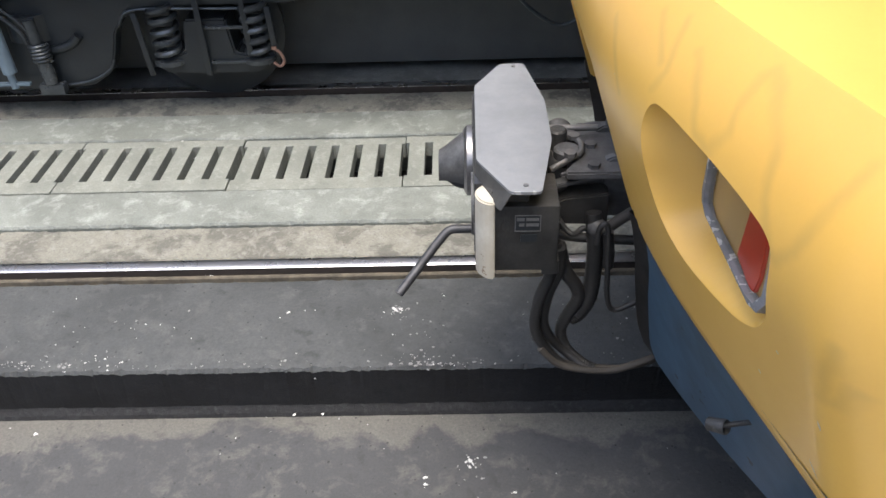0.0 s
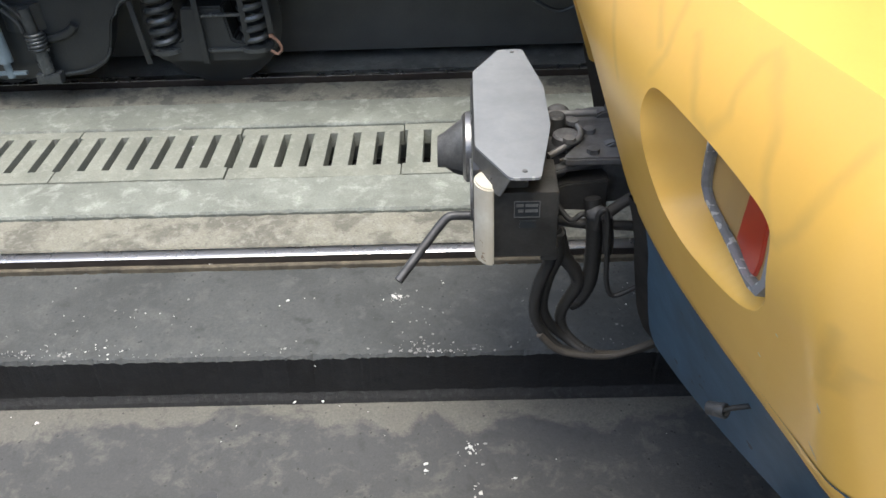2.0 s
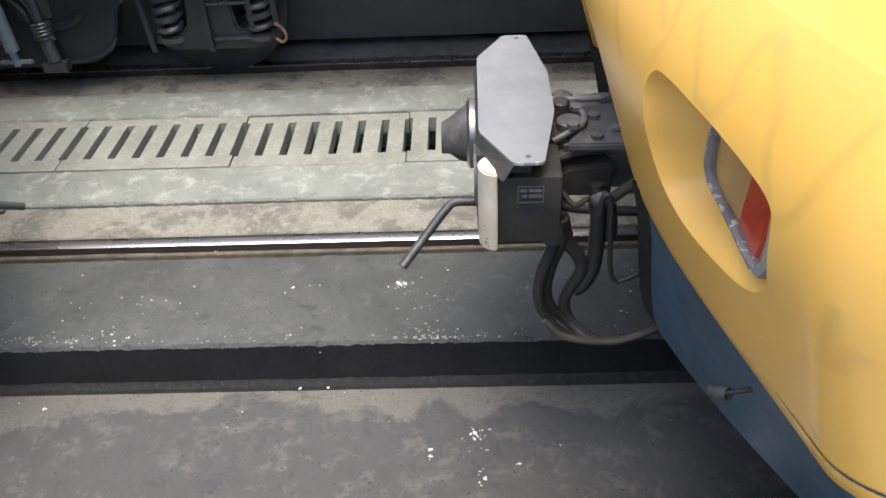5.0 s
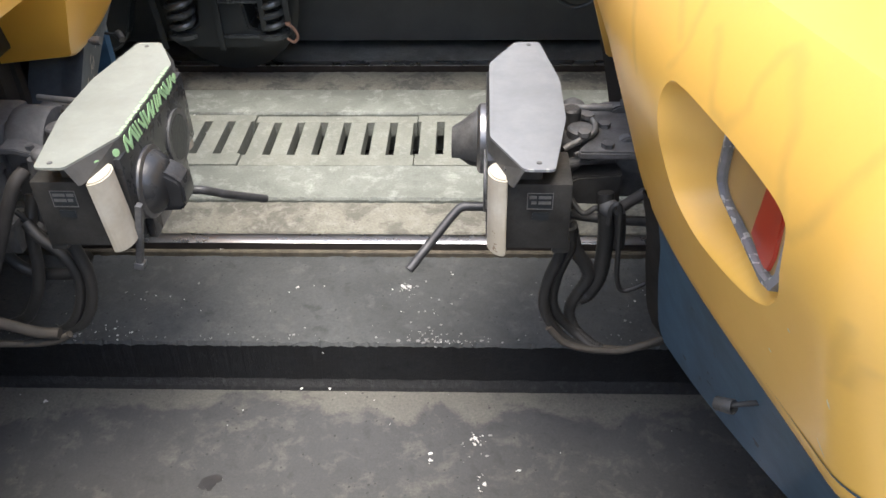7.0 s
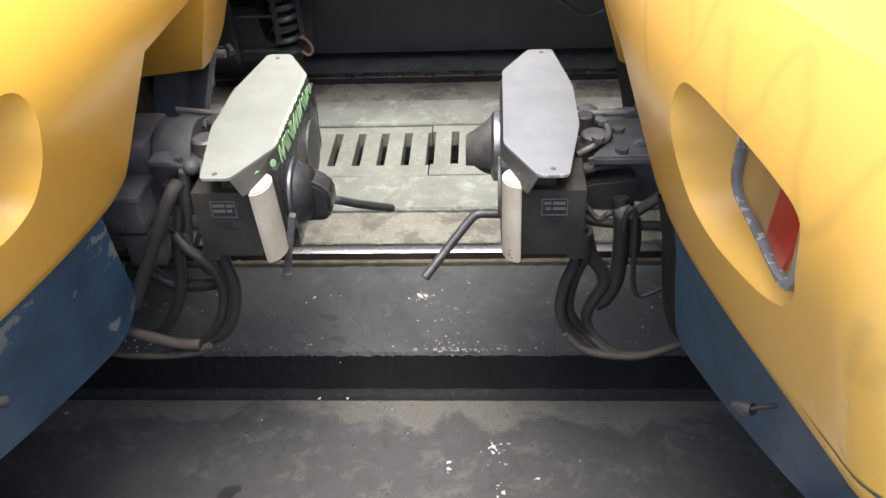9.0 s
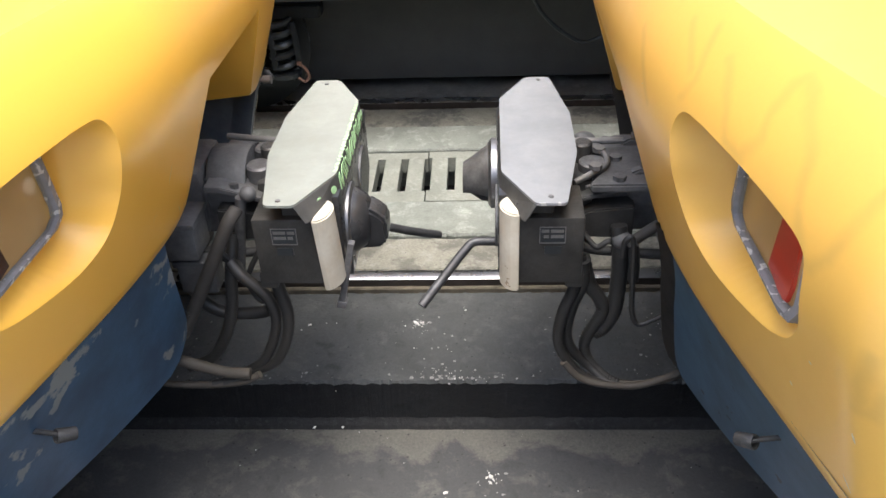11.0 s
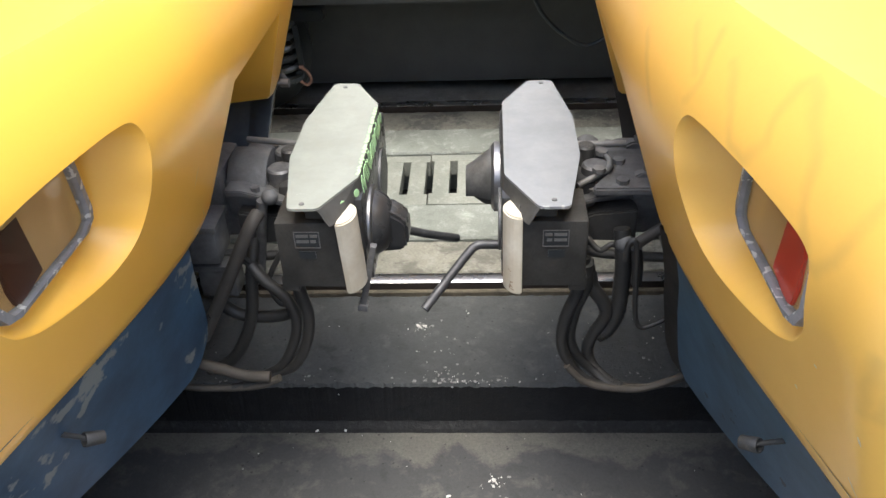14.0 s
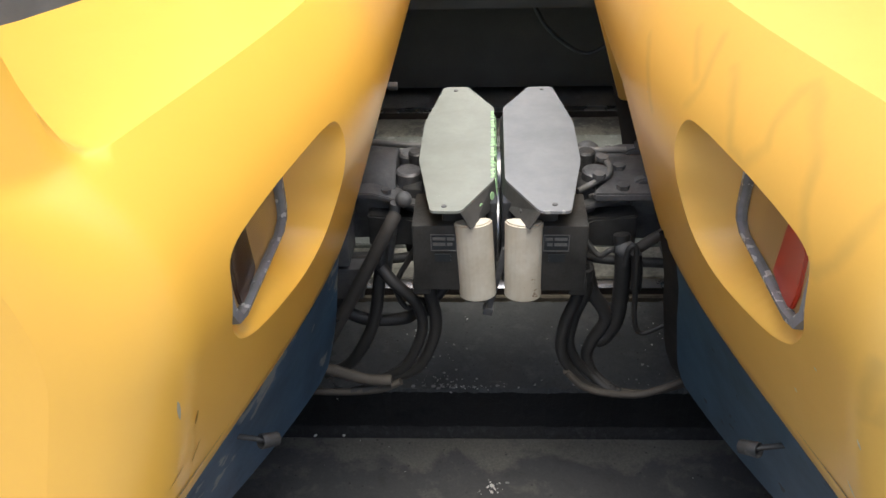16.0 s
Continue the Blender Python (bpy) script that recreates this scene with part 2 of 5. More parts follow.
def concrete(name, base, stain, light, scale=3.0, cut=0.5, edge=0.05, pits=70.0, bump=0.5, slope=None, grime=0.6, chalky=0.6):
    """Concrete with sharp-edged stains, paler patches, pits and a grainy relief; slope: (k, c) leads the stain across the strip."""
    base, stain, light = ((c[0] * 0.97, c[1], c[2] * 0.98) for c in (base, stain, light))
    m = bpy.data.materials.new(name)
    m.use_nodes = True
    t = m.node_tree
    b = t.nodes["Principled BSDF"]
    co = t.nodes.new("ShaderNodeTexCoord")

    def tex(kind, s, detail=5, rough_n=0.6, dist=0.0):
        n = t.nodes.new(kind)
        n.inputs["Scale"].default_value = s
        if kind == "ShaderNodeTexNoise":
            n.inputs["Detail"].default_value, n.inputs["Roughness"].default_value, n.inputs["Distortion"].default_value = detail, rough_n, dist
        t.links.new(co.outputs["Object"], n.inputs["Vector"])
        return n

    def rng_node(src, lo, hi, a=0.0, c=1.0):
        r = t.nodes.new("ShaderNodeMapRange")
        for key, val in (("From Min", lo), ("From Max", hi), ("To Min", a), ("To Max", c)):
            r.inputs[key].default_value = val
        t.links.new(src, r.inputs["Value"])
        return r.outputs[0]

    def mix(fac, a, c):
        n = t.nodes.new("ShaderNodeMix")
        n.data_type = "RGBA"
        t.links.new(fac, n.inputs["Factor"])
        for sock, val in ((n.inputs["A"], a), (n.inputs["B"], c)):
            if isinstance(val, tuple):
                sock.default_value = (*val, 1)
            else:
                t.links.new(val, sock)
        return n.outputs["Result"]

    def maths(op, a, c):
        n = t.nodes.new("ShaderNodeMath")
        n.operation = op
        for sock, val in zip(n.inputs, (a, c)):
            if isinstance(val, float):
                sock.default_value = val
            else:
                t.links.new(val, sock)
        return n.outputs[0]

    big = tex("ShaderNodeTexNoise", scale, 8, 0.62, 0.4).outputs["Fac"]
    mid = tex("ShaderNodeTexNoise", scale * 4.3, 6, 0.65, 0.3).outputs["Fac"]
    fine = tex("ShaderNodeTexNoise", 90, 5, 0.7).outputs["Fac"]
    cell = tex("ShaderNodeTexVoronoi", pits).outputs["Distance"]
    lead = big
    if slope:
        sep = t.nodes.new("ShaderNodeSeparateXYZ")
        t.links.new(co.outputs["Object"], sep.inputs[0])
        lead = maths("ADD", big, maths("MULTIPLY", maths("SUBTRACT", sep.outputs["Y"], slope[1]), slope[0]))
    col = mix(rng_node(lead, cut - edge, cut + edge, 1.0, 0.0), base, stain)
    col = mix(rng_node(mid, 0.53, 0.66, 0.0, 0.25 + 0.8 * chalky), col, light)
    chalk = tex("ShaderNodeTexNoise", scale * 2.1, 9, 0.72, 0.8).outputs["Fac"]
    col = mix(rng_node(chalk, 0.57, 0.66, 0.0, chalky), col, light)
    col = mix(rng_node(chalk, 0.30, 0.40, 0.5, 0.0), col, stain)
    col = mix(rng_node(mid, 0.30, 0.42, grime, 0.0), col, tuple(c * 0.5 for c in stain))
    col = mix(rng_node(fine, 0.35, 0.7, 0.45, 0.0), col, tuple(c * 0.6 for c in stain))
    spot = maths("MULTIPLY", rng_node(cell, 0.10, 0.16, 1.0, 0.0), rng_node(mid, 0.48, 0.52))
    col = mix(maths("MULTIPLY", spot, 0.7), col, tuple(c * 0.35 for c in stain))
    t.links.new(col, b.inputs["Base Color"])
    t.links.new(rng_node(big, 0.3, 0.7, 0.62, 0.92), b.inputs["Roughness"])
    height = maths("SUBTRACT", maths("ADD", maths("MULTIPLY", fine, 0.5), mid), maths("MULTIPLY", spot, 0.8))
    bp = t.nodes.new("ShaderNodeBump")
    bp.inputs["Strength"].default_value, bp.inputs["Distance"].default_value = bump, 0.006
    t.links.new(height, bp.inputs["Height"])
    t.links.new(bp.outputs[0], b.inputs["Normal"])
    return m


CONCRETE_LIGHT = concrete("pale_greenish_concrete", (0.295, 0.31, 0.283), (0.20, 0.21, 0.19), (0.46, 0.475, 0.44), 2.0, 0.5, 0.10, grime=0.35)
CONCRETE_COVER = concrete("pale_drain_cover_concrete", (0.30, 0.305, 0.27), (0.225, 0.232, 0.205), (0.37, 0.375, 0.335), 3.5, 0.48, 0.12, grime=0.3)
CONCRETE_BEIGE = concrete("worn_beige_concrete", (0.29, 0.278, 0.235), (0.16, 0.152, 0.13), (0.36, 0.35, 0.31), 4.0, 0.47, 0.04, 45, 0.8)
CONCRETE_DIRTY = concrete("stained_concrete", (0.26, 0.25, 0.215), (0.12, 0.118, 0.11), (0.34, 0.33, 0.29), 4.5, 0.47, 0.04, 45, 0.7)
PLINTH_TOP = concrete("dark_grey_plinth_concrete", (0.094, 0.097, 0.098), (0.062, 0.065, 0.066), (0.148, 0.150, 0.148), 2.0, 0.48, 0.07, 28, 0.9, grime=0.65, chalky=0.30)
# far bed concrete coloured paler to offset the shade and add the haze there
FAR_BED = concrete("brightened_far_bed_concrete", (0.32, 0.325, 0.31), (0.21, 0.215, 0.21), (0.38, 0.385, 0.37), 2.0, 0.48, 0.07, 28, 0.6, grime=0.4)
PLINTH_FACE = concrete("near_black_concrete", (0.014, 0.015, 0.017), (0.008, 0.008, 0.009), (0.022, 0.022, 0.024), 4, 0.5, 0.1, 30, 1.0)
FLOOR = concrete("oil_stained_channel_floor", (0.175, 0.165, 0.147), (0.080, 0.080, 0.082), (0.22, 0.21, 0.185), 2.6, 0.5, 0.035, 26, 0.6, slope=(1.1, -0.02), grime=0.5, chalky=0.18)
FILLET = concrete("crumbly_dark_mortar", (0.032, 0.032, 0.034), (0.018, 0.018, 0.019), (0.08, 0.08, 0.08), 9.0, 0.5, 0.1, 60, 1.0, chalky=0.2)
PLATFORM_GREY = concrete("grey_platform_paving", (0.30, 0.292, 0.28), (0.24, 0.235, 0.225), (0.35, 0.34, 0.33), 2.0)


def glass(name):
    """A clear thin pane: light passes straight through, with a weak gloss on it."""
    m = bpy.data.materials.new(name)
    m.use_nodes = True
    t = m.node_tree
    t.nodes.remove(t.nodes["Principled BSDF"])
    clear, gloss = t.nodes.new("ShaderNodeBsdfTransparent"), t.nodes.new("ShaderNodeBsdfGlossy")
    clear.inputs["Color"].default_value = (0.94, 0.94, 0.92, 1)
    gloss.inputs["Roughness"].default_value = 0.06
    both = t.nodes.new("ShaderNodeMixShader")
    both.inputs[0].default_value = 0.05
    t.links.new(clear.outputs[0], both.inputs[1])
    t.links.new(gloss.outputs[0], both.inputs[2])
    t.links.new(both.outputs[0], t.nodes["Material Output"].inputs["Surface"])
    return m


GLASS = glass("clear_lamp_glass")


# ---- mesh helpers ----
def part(name, bm, material, parent=None, label="", smooth=True):
    me = bpy.data.meshes.new(name)
    bmesh.ops.recalc_face_normals(bm, faces=bm.faces)
    bm.to_mesh(me)
    bm.free()
    me.materials.append(material)
    if smooth:
        for p in me.polygons:
            p.use_smooth = True
        me.set_sharp_from_angle(angle=radians(38))
    ob = new(name, me)
    if parent:
        ob.parent = parent
    if label:
        ob["label"] = label
    return ob


def box(bm, x0, x1, y0, y1, z0, z1, bevel=0.0, m=None):
    r = bmesh.ops.create_cube(bm, size=1)
    vs = r["verts"]
    for v in vs:
        v.co = Vector(((x0 + x1) / 2 + v.co.x * (x1 - x0), (y0 + y1) / 2 + v.co.y * (y1 - y0), (z0 + z1) / 2 + v.co.z * (z1 - z0)))
    if m:
        bmesh.ops.transform(bm, matrix=m, verts=vs)
    if bevel:
        es = list({e for v in vs for e in v.link_edges})
        bmesh.ops.bevel(bm, geom=es, offset=bevel, segments=2, affect="EDGES", profile=0.6)
    return bm


def smooth_line(pts, n=8):
    """A Catmull-Rom curve through the points."""
    pts = [Vector(p) for p in pts]
    ext = [2 * pts[0] - pts[1], *pts, 2 * pts[-1] - pts[-2]]
    out = []
    for i in range(1, len(ext) - 2):
        a, b, c, d = ext[i - 1:i + 3]
        for k in range(n):
            t = k / n
            out.append(0.5 * (2 * b + (c - a) * t + (2 * a - 5 * b + 4 * c - d) * t * t + (3 * b - 3 * c + d - a) * t ** 3))
    return [*out, pts[-1]]


def tube(bm, pts, radius, sides=10, ribs=0.0, taper=None):
    """A round tube along a line of points, with closed ends; ribs: ring relief of a corrugated hose."""
    pts = [Vector(p) for p in pts]
    rings, normal = [], None
    for i, p in enumerate(pts):
        d = (pts[min(i + 1, len(pts) - 1)] - pts[max(i - 1, 0)]).normalized()
        if normal is None:
            normal = d.orthogonal().normalized()
        normal = (normal - d * normal.dot(d)).normalized()
        side = d.cross(normal)
        r = radius if taper is None else radius + (taper - radius) * i / (len(pts) - 1)
        if ribs:
            r += ribs * (i % 2)
        rings.append([bm.verts.new(p + r * (math.cos(a) * normal + math.sin(a) * side)) for a in (2 * math.pi * k / sides for k in range(sides))])
    for a, b in zip(rings, rings[1:]):
        for k in range(sides):
            bm.faces.new((a[k], a[(k + 1) % sides], b[(k + 1) % sides], b[k]))
    bm.faces.new(rings[0][::-1])
    bm.faces.new(rings[-1])
    return bm


def prism(bm, outline, z0, z1, bevel=0.0, m=None):
    """A flat plate of the given outline between two heights."""
    lo = [bm.verts.new((x, y, z0)) for x, y in outline]
    hi = [bm.verts.new((x, y, z1)) for x, y in outline]
    n = len(outline)
    faces = [bm.faces.new(lo[::-1]), bm.faces.new(hi)]
    for i in range(n):
        faces.append(bm.faces.new((lo[i], lo[(i + 1) % n], hi[(i + 1) % n], hi[i])))
    if m:
        bmesh.ops.transform(bm, matrix=m, verts=lo + hi)
    if bevel:
        bmesh.ops.bevel(bm, geom=list({e for f in faces for e in f.edges}), offset=bevel, segments=2, affect="EDGES")
    return bm


def turned(bm, profile, m=None, sides=24):
    """A turned body about the local x axis: profile rows of (x, radius)."""
    rings = []
    for x, r in profile:
        rings.append([bm.verts.new((x, r * math.cos(a), r * math.sin(a))) for a in (2 * math.pi * k / sides for k in range(sides))])
    for a, b in zip(rings, rings[1:]):
        for k in range(sides):
            bm.faces.new((a[k], a[(k + 1) % sides], b[(k + 1) % sides], b[k]))
    bm.faces.new(rings[0][::-1])
    bm.faces.new(rings[-1])
    if m:
        bmesh.ops.transform(bm, matrix=m, verts=[v for r in rings for v in r])
    return bm


def helix(bm, cx, cy, z0, z1, radius, wire, turns):
    n = int(turns * 14)
    return tube(bm, [(cx + radius * math.cos(2 * math.pi * turns * i / n), cy + radius * math.sin(2 * math.pi * turns * i / n), z0 + (z1 - z0) * i / n) for i in range(n + 1)], wire, 8)


def bolt(bm, x, y, z, r=0.012, h=0.012, m=None):
    out = [(x + r * math.cos(a), y + r * math.sin(a)) for a in (math.pi / 3 * k for k in range(6))]
    return prism(bm, out, z, z + h, 0.0, m)


# ---- ground ----
X0, X1 = -32.0, 32.0


def strip(name, y0, y1, z0, z1, material, parent=None, x0=X0, x1=X1, rough_edge=0.006, fine=True):
    """A long concrete strip with chipped long edges."""
    bm = bmesh.new()
    xs = []
    x = x0
    while x < x1:
        xs.append(x)
        x += 0.012 if -2.9 < x < 2.9 and fine else 0.8
    xs.append(x1)
    rows = []
    for x in xs:
        a = rough_edge * (0.7 + 0.6 * noise.noise((x * 9, y0 * 7, 1)) + 1.1 * noise.noise((x * 27, y0 * 3, 5)) + 0.9 * noise.noise((x * 61, y0 * 5, 5)))
        b = rough_edge * (0.7 + 0.6 * noise.noise((x * 9, y1 * 7, 3)) + 1.1 * noise.noise((x * 27, y1 * 3, 8)) + 0.9 * noise.noise((x * 61, y1 * 5, 8)))
        h = 0.002 * noise.noise((x * 3, y0, 2))
        rows.append([bm.verts.new(c) for c in ((x, y0, z0), (x, y0 + 0.4 * a, z1 - 0.006 - 1.2 * abs(a)), (x, y0 + 0.006 + a, z1 + h), (x, y1 - 0.008 - b, z1 + h), (x, y1, z1 - 0.012), (x, y1, z0))])
    for a, b in zip(rows, rows[1:]):
        for k in range(5):
            bm.faces.new((a[k], a[k + 1], b[k + 1], b[k]))
    return part(name, bm, material, parent, smooth=False)


bm = bmesh.new()
box(bm, -300, 300, -300, 300, -0.50, -0.31)
ground = tagged(part("ground", bm, FLOOR, smooth=False), "oil-stained grey concrete channel floor between the rails", "ground", kind="structure")

plinth = tagged(strip("plinth", 0.10, 0.700, -0.31, -0.06, PLINTH_TOP, rough_edge=0.009), "dark grimy concrete rail plinth with a black edge", "plinth", kind="structure")
# the upright front face has a near-black concrete of its own
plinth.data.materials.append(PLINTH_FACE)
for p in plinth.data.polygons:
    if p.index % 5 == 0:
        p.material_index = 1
bm = bmesh.new()
rows, x = [], X0
while x < X1:
    a = 0.008 * noise.noise((x * 13, 2, 7)) + 0.005 * noise.noise((x * 37, 4, 9))
    rows.append([bm.verts.new(c) for c in ((x, 0.104, -0.255 + 1.4 * a), (x, 0.096 + 0.5 * a, -0.272 + 1.5 * a), (x, 0.083 + 0.3 * a, -0.292), (x, 0.076 + 0.25 * a, -0.311))])
    x += 0.018 if -3.2 < x < 3.2 else 0.8
for a, b in zip(rows, rows[1:]):
    for k in range(3):
        bm.faces.new((a[k], a[k + 1], b[k + 1], b[k]))
tagged(part("plinth_fillet", bm, FILLET, smooth=False), "crumbly dark mortar along the foot of the plinth", "fillet", kind="structure")
near_plinth = tagged(strip("plinth", -1.08, -0.67, -0.31, -0.06, PLINTH_TOP), "dark grimy concrete rail plinth under the near rail", "plinth", kind="structure")
rail_bed = tagged(strip("rail_bed", 0.700, 0.86, -0.31, -0.042, OCHRE, rough_edge=0.0), "ochre dirt packed along the running rail", "rail bed", kind="structure")
slab_a = tagged(strip("pavement_near", 0.835, 1.107, -0.31, -0.03, CONCRETE_BEIGE), "worn beige concrete strip beside the rail", "pavement", kind="structure")
slab_b = tagged(strip("pavement_kerb", 1.121, 1.452, -0.31, -0.022, CONCRETE_LIGHT), "pale greenish concrete kerb of the drain", "pavement", kind="structure")
slab_c = tagged(strip("pavement_far_kerb", 2.045, 2.366, -0.31, -0.022, CONCRETE_LIGHT), "pale greenish concrete kerb of the drain", "pavement", kind="structure")
slab_d = tagged(strip("pavement_far", 2.380, 2.655, -0.31, -0.035, CONCRETE_DIRTY), "stained concrete strip beside the far rail", "pavement", kind="structure")
far_bed = tagged(strip("far_track_bed", 2.655, 5.2, -0.31, -0.075, FAR_BED, rough_edge=0.0, fine=False), "concrete bed of the far track, coloured paler against its shade", "track bed", kind="structure")


def rail(y):
    """Head, web and foot of a running rail."""
    root = new("rail")
    bm = bmesh.new()
    prism(bm, [(-0.011, -0.078), (0.011, -0.078), (0.012, -0.04), (-0.012, -0.04)], X0, X1)
    prism(bm, [(-0.06, -0.09), (0.06, -0.09), (0.06, -0.082), (0.012, -0.074), (-0.012, -0.074), (-0.06, -0.082)], X0, X1)
    prism(bm, [(-0.034, -0.045), (0.034, -0.045), (0.036, -0.006), (-0.036, -0.006)], X0, X1)
    swap = Matrix(((0, 0, 1, 0), (1, 0, 0, 0), (0, 1, 0, 0), (0, 0, 0, 1)))
    bmesh.ops.transform(bm, matrix=swap, verts=bm.verts)
    part("web", bm, RUST, root, smooth=False)
    bm = bmesh.new()
    prism(bm, [(-0.036, -0.005), (-0.0355, -0.002), (-0.030, 0.0015), (-0.012, 0.003), (0.012, 0.003), (0.030, 0.0015), (0.0355, -0.002), (0.036, -0.005)], X0, X1)
    bmesh.ops.transform(bm, matrix=swap, verts=bm.verts)
    part("head", bm, STEEL, root)
    root.location.y = y
    return tagged(root, "running rail with a polished head and rusty web", "rail", "running rails")


for y in (-0.7525, 0.7525, 2.71, 4.215):
    rail(y)

# slotted drain covers over a trench in the plinth face's near-black concrete
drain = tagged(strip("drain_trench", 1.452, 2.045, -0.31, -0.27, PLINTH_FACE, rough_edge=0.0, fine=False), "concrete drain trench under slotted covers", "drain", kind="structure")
PITCH, COVER = 0.1371, 0.96


def drain_cover():
    bm = bmesh.new()
    g = 0.003
    def slab(x0, x1, y0, y1):
        box(bm, x0, x1, y0, y1, -0.125, -0.03 + 0.001, 0.004)
    slab(g, COVER - g, 1.464, 1.578)
    slab(g, COVER - g, 1.952, 2.030)
    for k in range(7):
        c = PITCH * (k + 0.5)
        box(bm, c - 0.0465, c + 0.0465, 1.570, 1.960, -0.125, -0.0305, 0.004)
    me = bpy.data.meshes.new("drain_cover")
    bm.to_mesh(me)
    bm.free()
    me.materials.append(CONCRETE_COVER)
    return me


cover_mesh = drain_cover()
for k in range(-14, 15):
    ob = new("drain_cover", cover_mesh)
    ob.location = (-0.091 + COVER * k, 0, 0.0015 * math.sin(k * 2.3))
    ob.parent = drain
    ob.rotation_euler.x = radians(0.15 * math.sin(k * 1.7))

# platform under the camera, an unseen wall added behind it to block low sky, and the wall beyond the far track
bm = bmesh.new()
box(bm, X0, X1, -7.3, -7.0, 0.6, 3.7)
tagged(part("added_wall_south", bm, SHADE_WALL, smooth=False), "unseen plain grey wall added to cut low sky light", "wall", kind="structure")
bm = bmesh.new()
box(bm, X0, X1, -9.0, -1.62, -0.31, 0.62, 0.02)
tagged(part("platform", bm, PLATFORM_GREY, smooth=False), "grey concrete station platform beside the track", "platform", kind="structure")
bm = bmesh.new()
box(bm, X0, X1, 5.3, 5.6, -0.31, 1.2)
tagged(part("wall_north", bm, SHADE_WALL, smooth=False), "dim concrete wall beyond the far track", "wall", kind="structure")


# ---- trains ----
# local space of a train: x forward to the coupling plane, y to its left, z up from the rail head
def set_back(y, z):
    """How far the nose lies behind the coupling plane."""
    a = abs(y)
    d = max(0.0, a - 0.4)
    q = 0.299 + 0.3205 * (1.45 - z) + 0.0106 * d + 0.2277 * d ** 2 - 0.0563 * d ** 4 + 1.5 * max(0.0, z - 1.40) ** 2
    if a > 1.38:
        u = min(1.0, (a - 1.38) / 0.12)
        q += 0.16 * (1 - math.sqrt(max(0.0, 1 - u * u)))
    return q


POCKET_CORNERS = [(0.842, 1.556), (0.815, 1.505), (0.812, 1.435), (0.815, 1.355), (0.85, 1.285), (0.93, 1.254), (1.03, 1.256), (1.14, 1.274), (1.205, 1.301), (1.247, 1.336), (1.281, 1.396), (1.288, 1.50), (1.264, 1.534), (1.20, 1.550), (1.09, 1.562), (0.98, 1.567), (0.90, 1.567)]
CORNER_WIDTH = [0.04, 0.08, 0.10, 0.10, 0.10, 0.09, 0.06, 0.038, 0.030, 0.025, 0.02, 0.018, 0.014, 0.010, 0.010, 0.010, 0.014]
LAMP_Q = 0.486


def round_loop(rows, n):
    """A closed smooth curve through rows of numbers, n steps from row to row."""
    out, m = [], len(rows)
    for i in range(m):
        a, b, c, d = (rows[(i + k) % m] for k in (-1, 0, 1, 2))
        for k in range(n):
            t = k / n
            out.append(tuple(0.5 * (2 * q + (r - p) * t + (2 * p - 5 * q + 4 * r - u) * t * t + (3 * q - 3 * r + u - p) * t ** 3) for p, q, r, u in zip(a, b, c, d)))
    return out


ROUND = round_loop([(*c, w) for c, w in zip(POCKET_CORNERS, CORNER_WIDTH)], 4)
POCKET, POCKET_WIDTH = [r[:2] for r in ROUND], [max(0.008, r[2]) for r in ROUND]


def pocket_depth(y, z):
    """How far the lamp pocket sinks the nose at this place."""
    a = abs(y)
    n, inside, t = len(POCKET), False, 1.0
    for i in range(n):
        (y0, z0), (y1, z1) = POCKET[i], POCKET[(i + 1) % n]
        if (z0 > z) != (z1 > z) and a < (y1 - y0) * (z - z0) / (z1 - z0) + y0:
            inside = not inside
        dy, dz = y1 - y0, z1 - z0
        k = max(0.0, min(1.0, ((a - y0) * dy + (z - z0) * dz) / (dy * dy + dz * dz)))
        t = min(t, math.hypot(a - y0 - k * dy, z - z0 - k * dz) / POCKET_WIDTH[i])
    if not inside:
        return 0.0
    t = 0.5 * (1 - (1 - t) ** 2) + 0.5 * t * t * (3 - 2 * t)
    inner = max(0.0, min(1.0, (1.06 - a) / 0.18))
    return t * max(0.012, LAMP_Q + 0.012 + 0.06 * inner * inner * (3 - 2 * inner) - set_back(y, z))


POCKET_MID = (1.04, 1.41)


def rim_share(y, z):
    """At which share of the way from the pocket's middle to this place its rim is crossed."""
    dy, dz = y - POCKET_MID[0], z - POCKET_MID[1]
    for i, (y0, z0) in enumerate(POCKET):
        y1, z1 = POCKET[(i + 1) % len(POCKET)]
        ey, ez = y1 - y0, z1 - z0
        det = dy * ez - dz * ey
        if abs(det) < 1e-12:
            continue
        k = ((y0 - POCKET_MID[0]) * ez - (z0 - POCKET_MID[1]) * ey) / det
        u = ((y0 - POCKET_MID[0]) * dz - (z0 - POCKET_MID[1]) * dy) / det
        if k > 0 and -1e-9 <= u <= 1 + 1e-9:
            return k
    return 0.6


ARCH_Y, ARCH_Z = 0.37, 1.41
BOTTOM, CREASE = 1.050, 1.755


def spread(stops):
    """Grid lines from rows of (start, step), up to the last start."""
    out = []
    for (a, s), (b, _) in zip(stops, stops[1:]):
        n = max(1, round((b - a) / s))
        out += [a + (b - a) * i / n for i in range(n)]
    return [*out, stops[-1][0]]


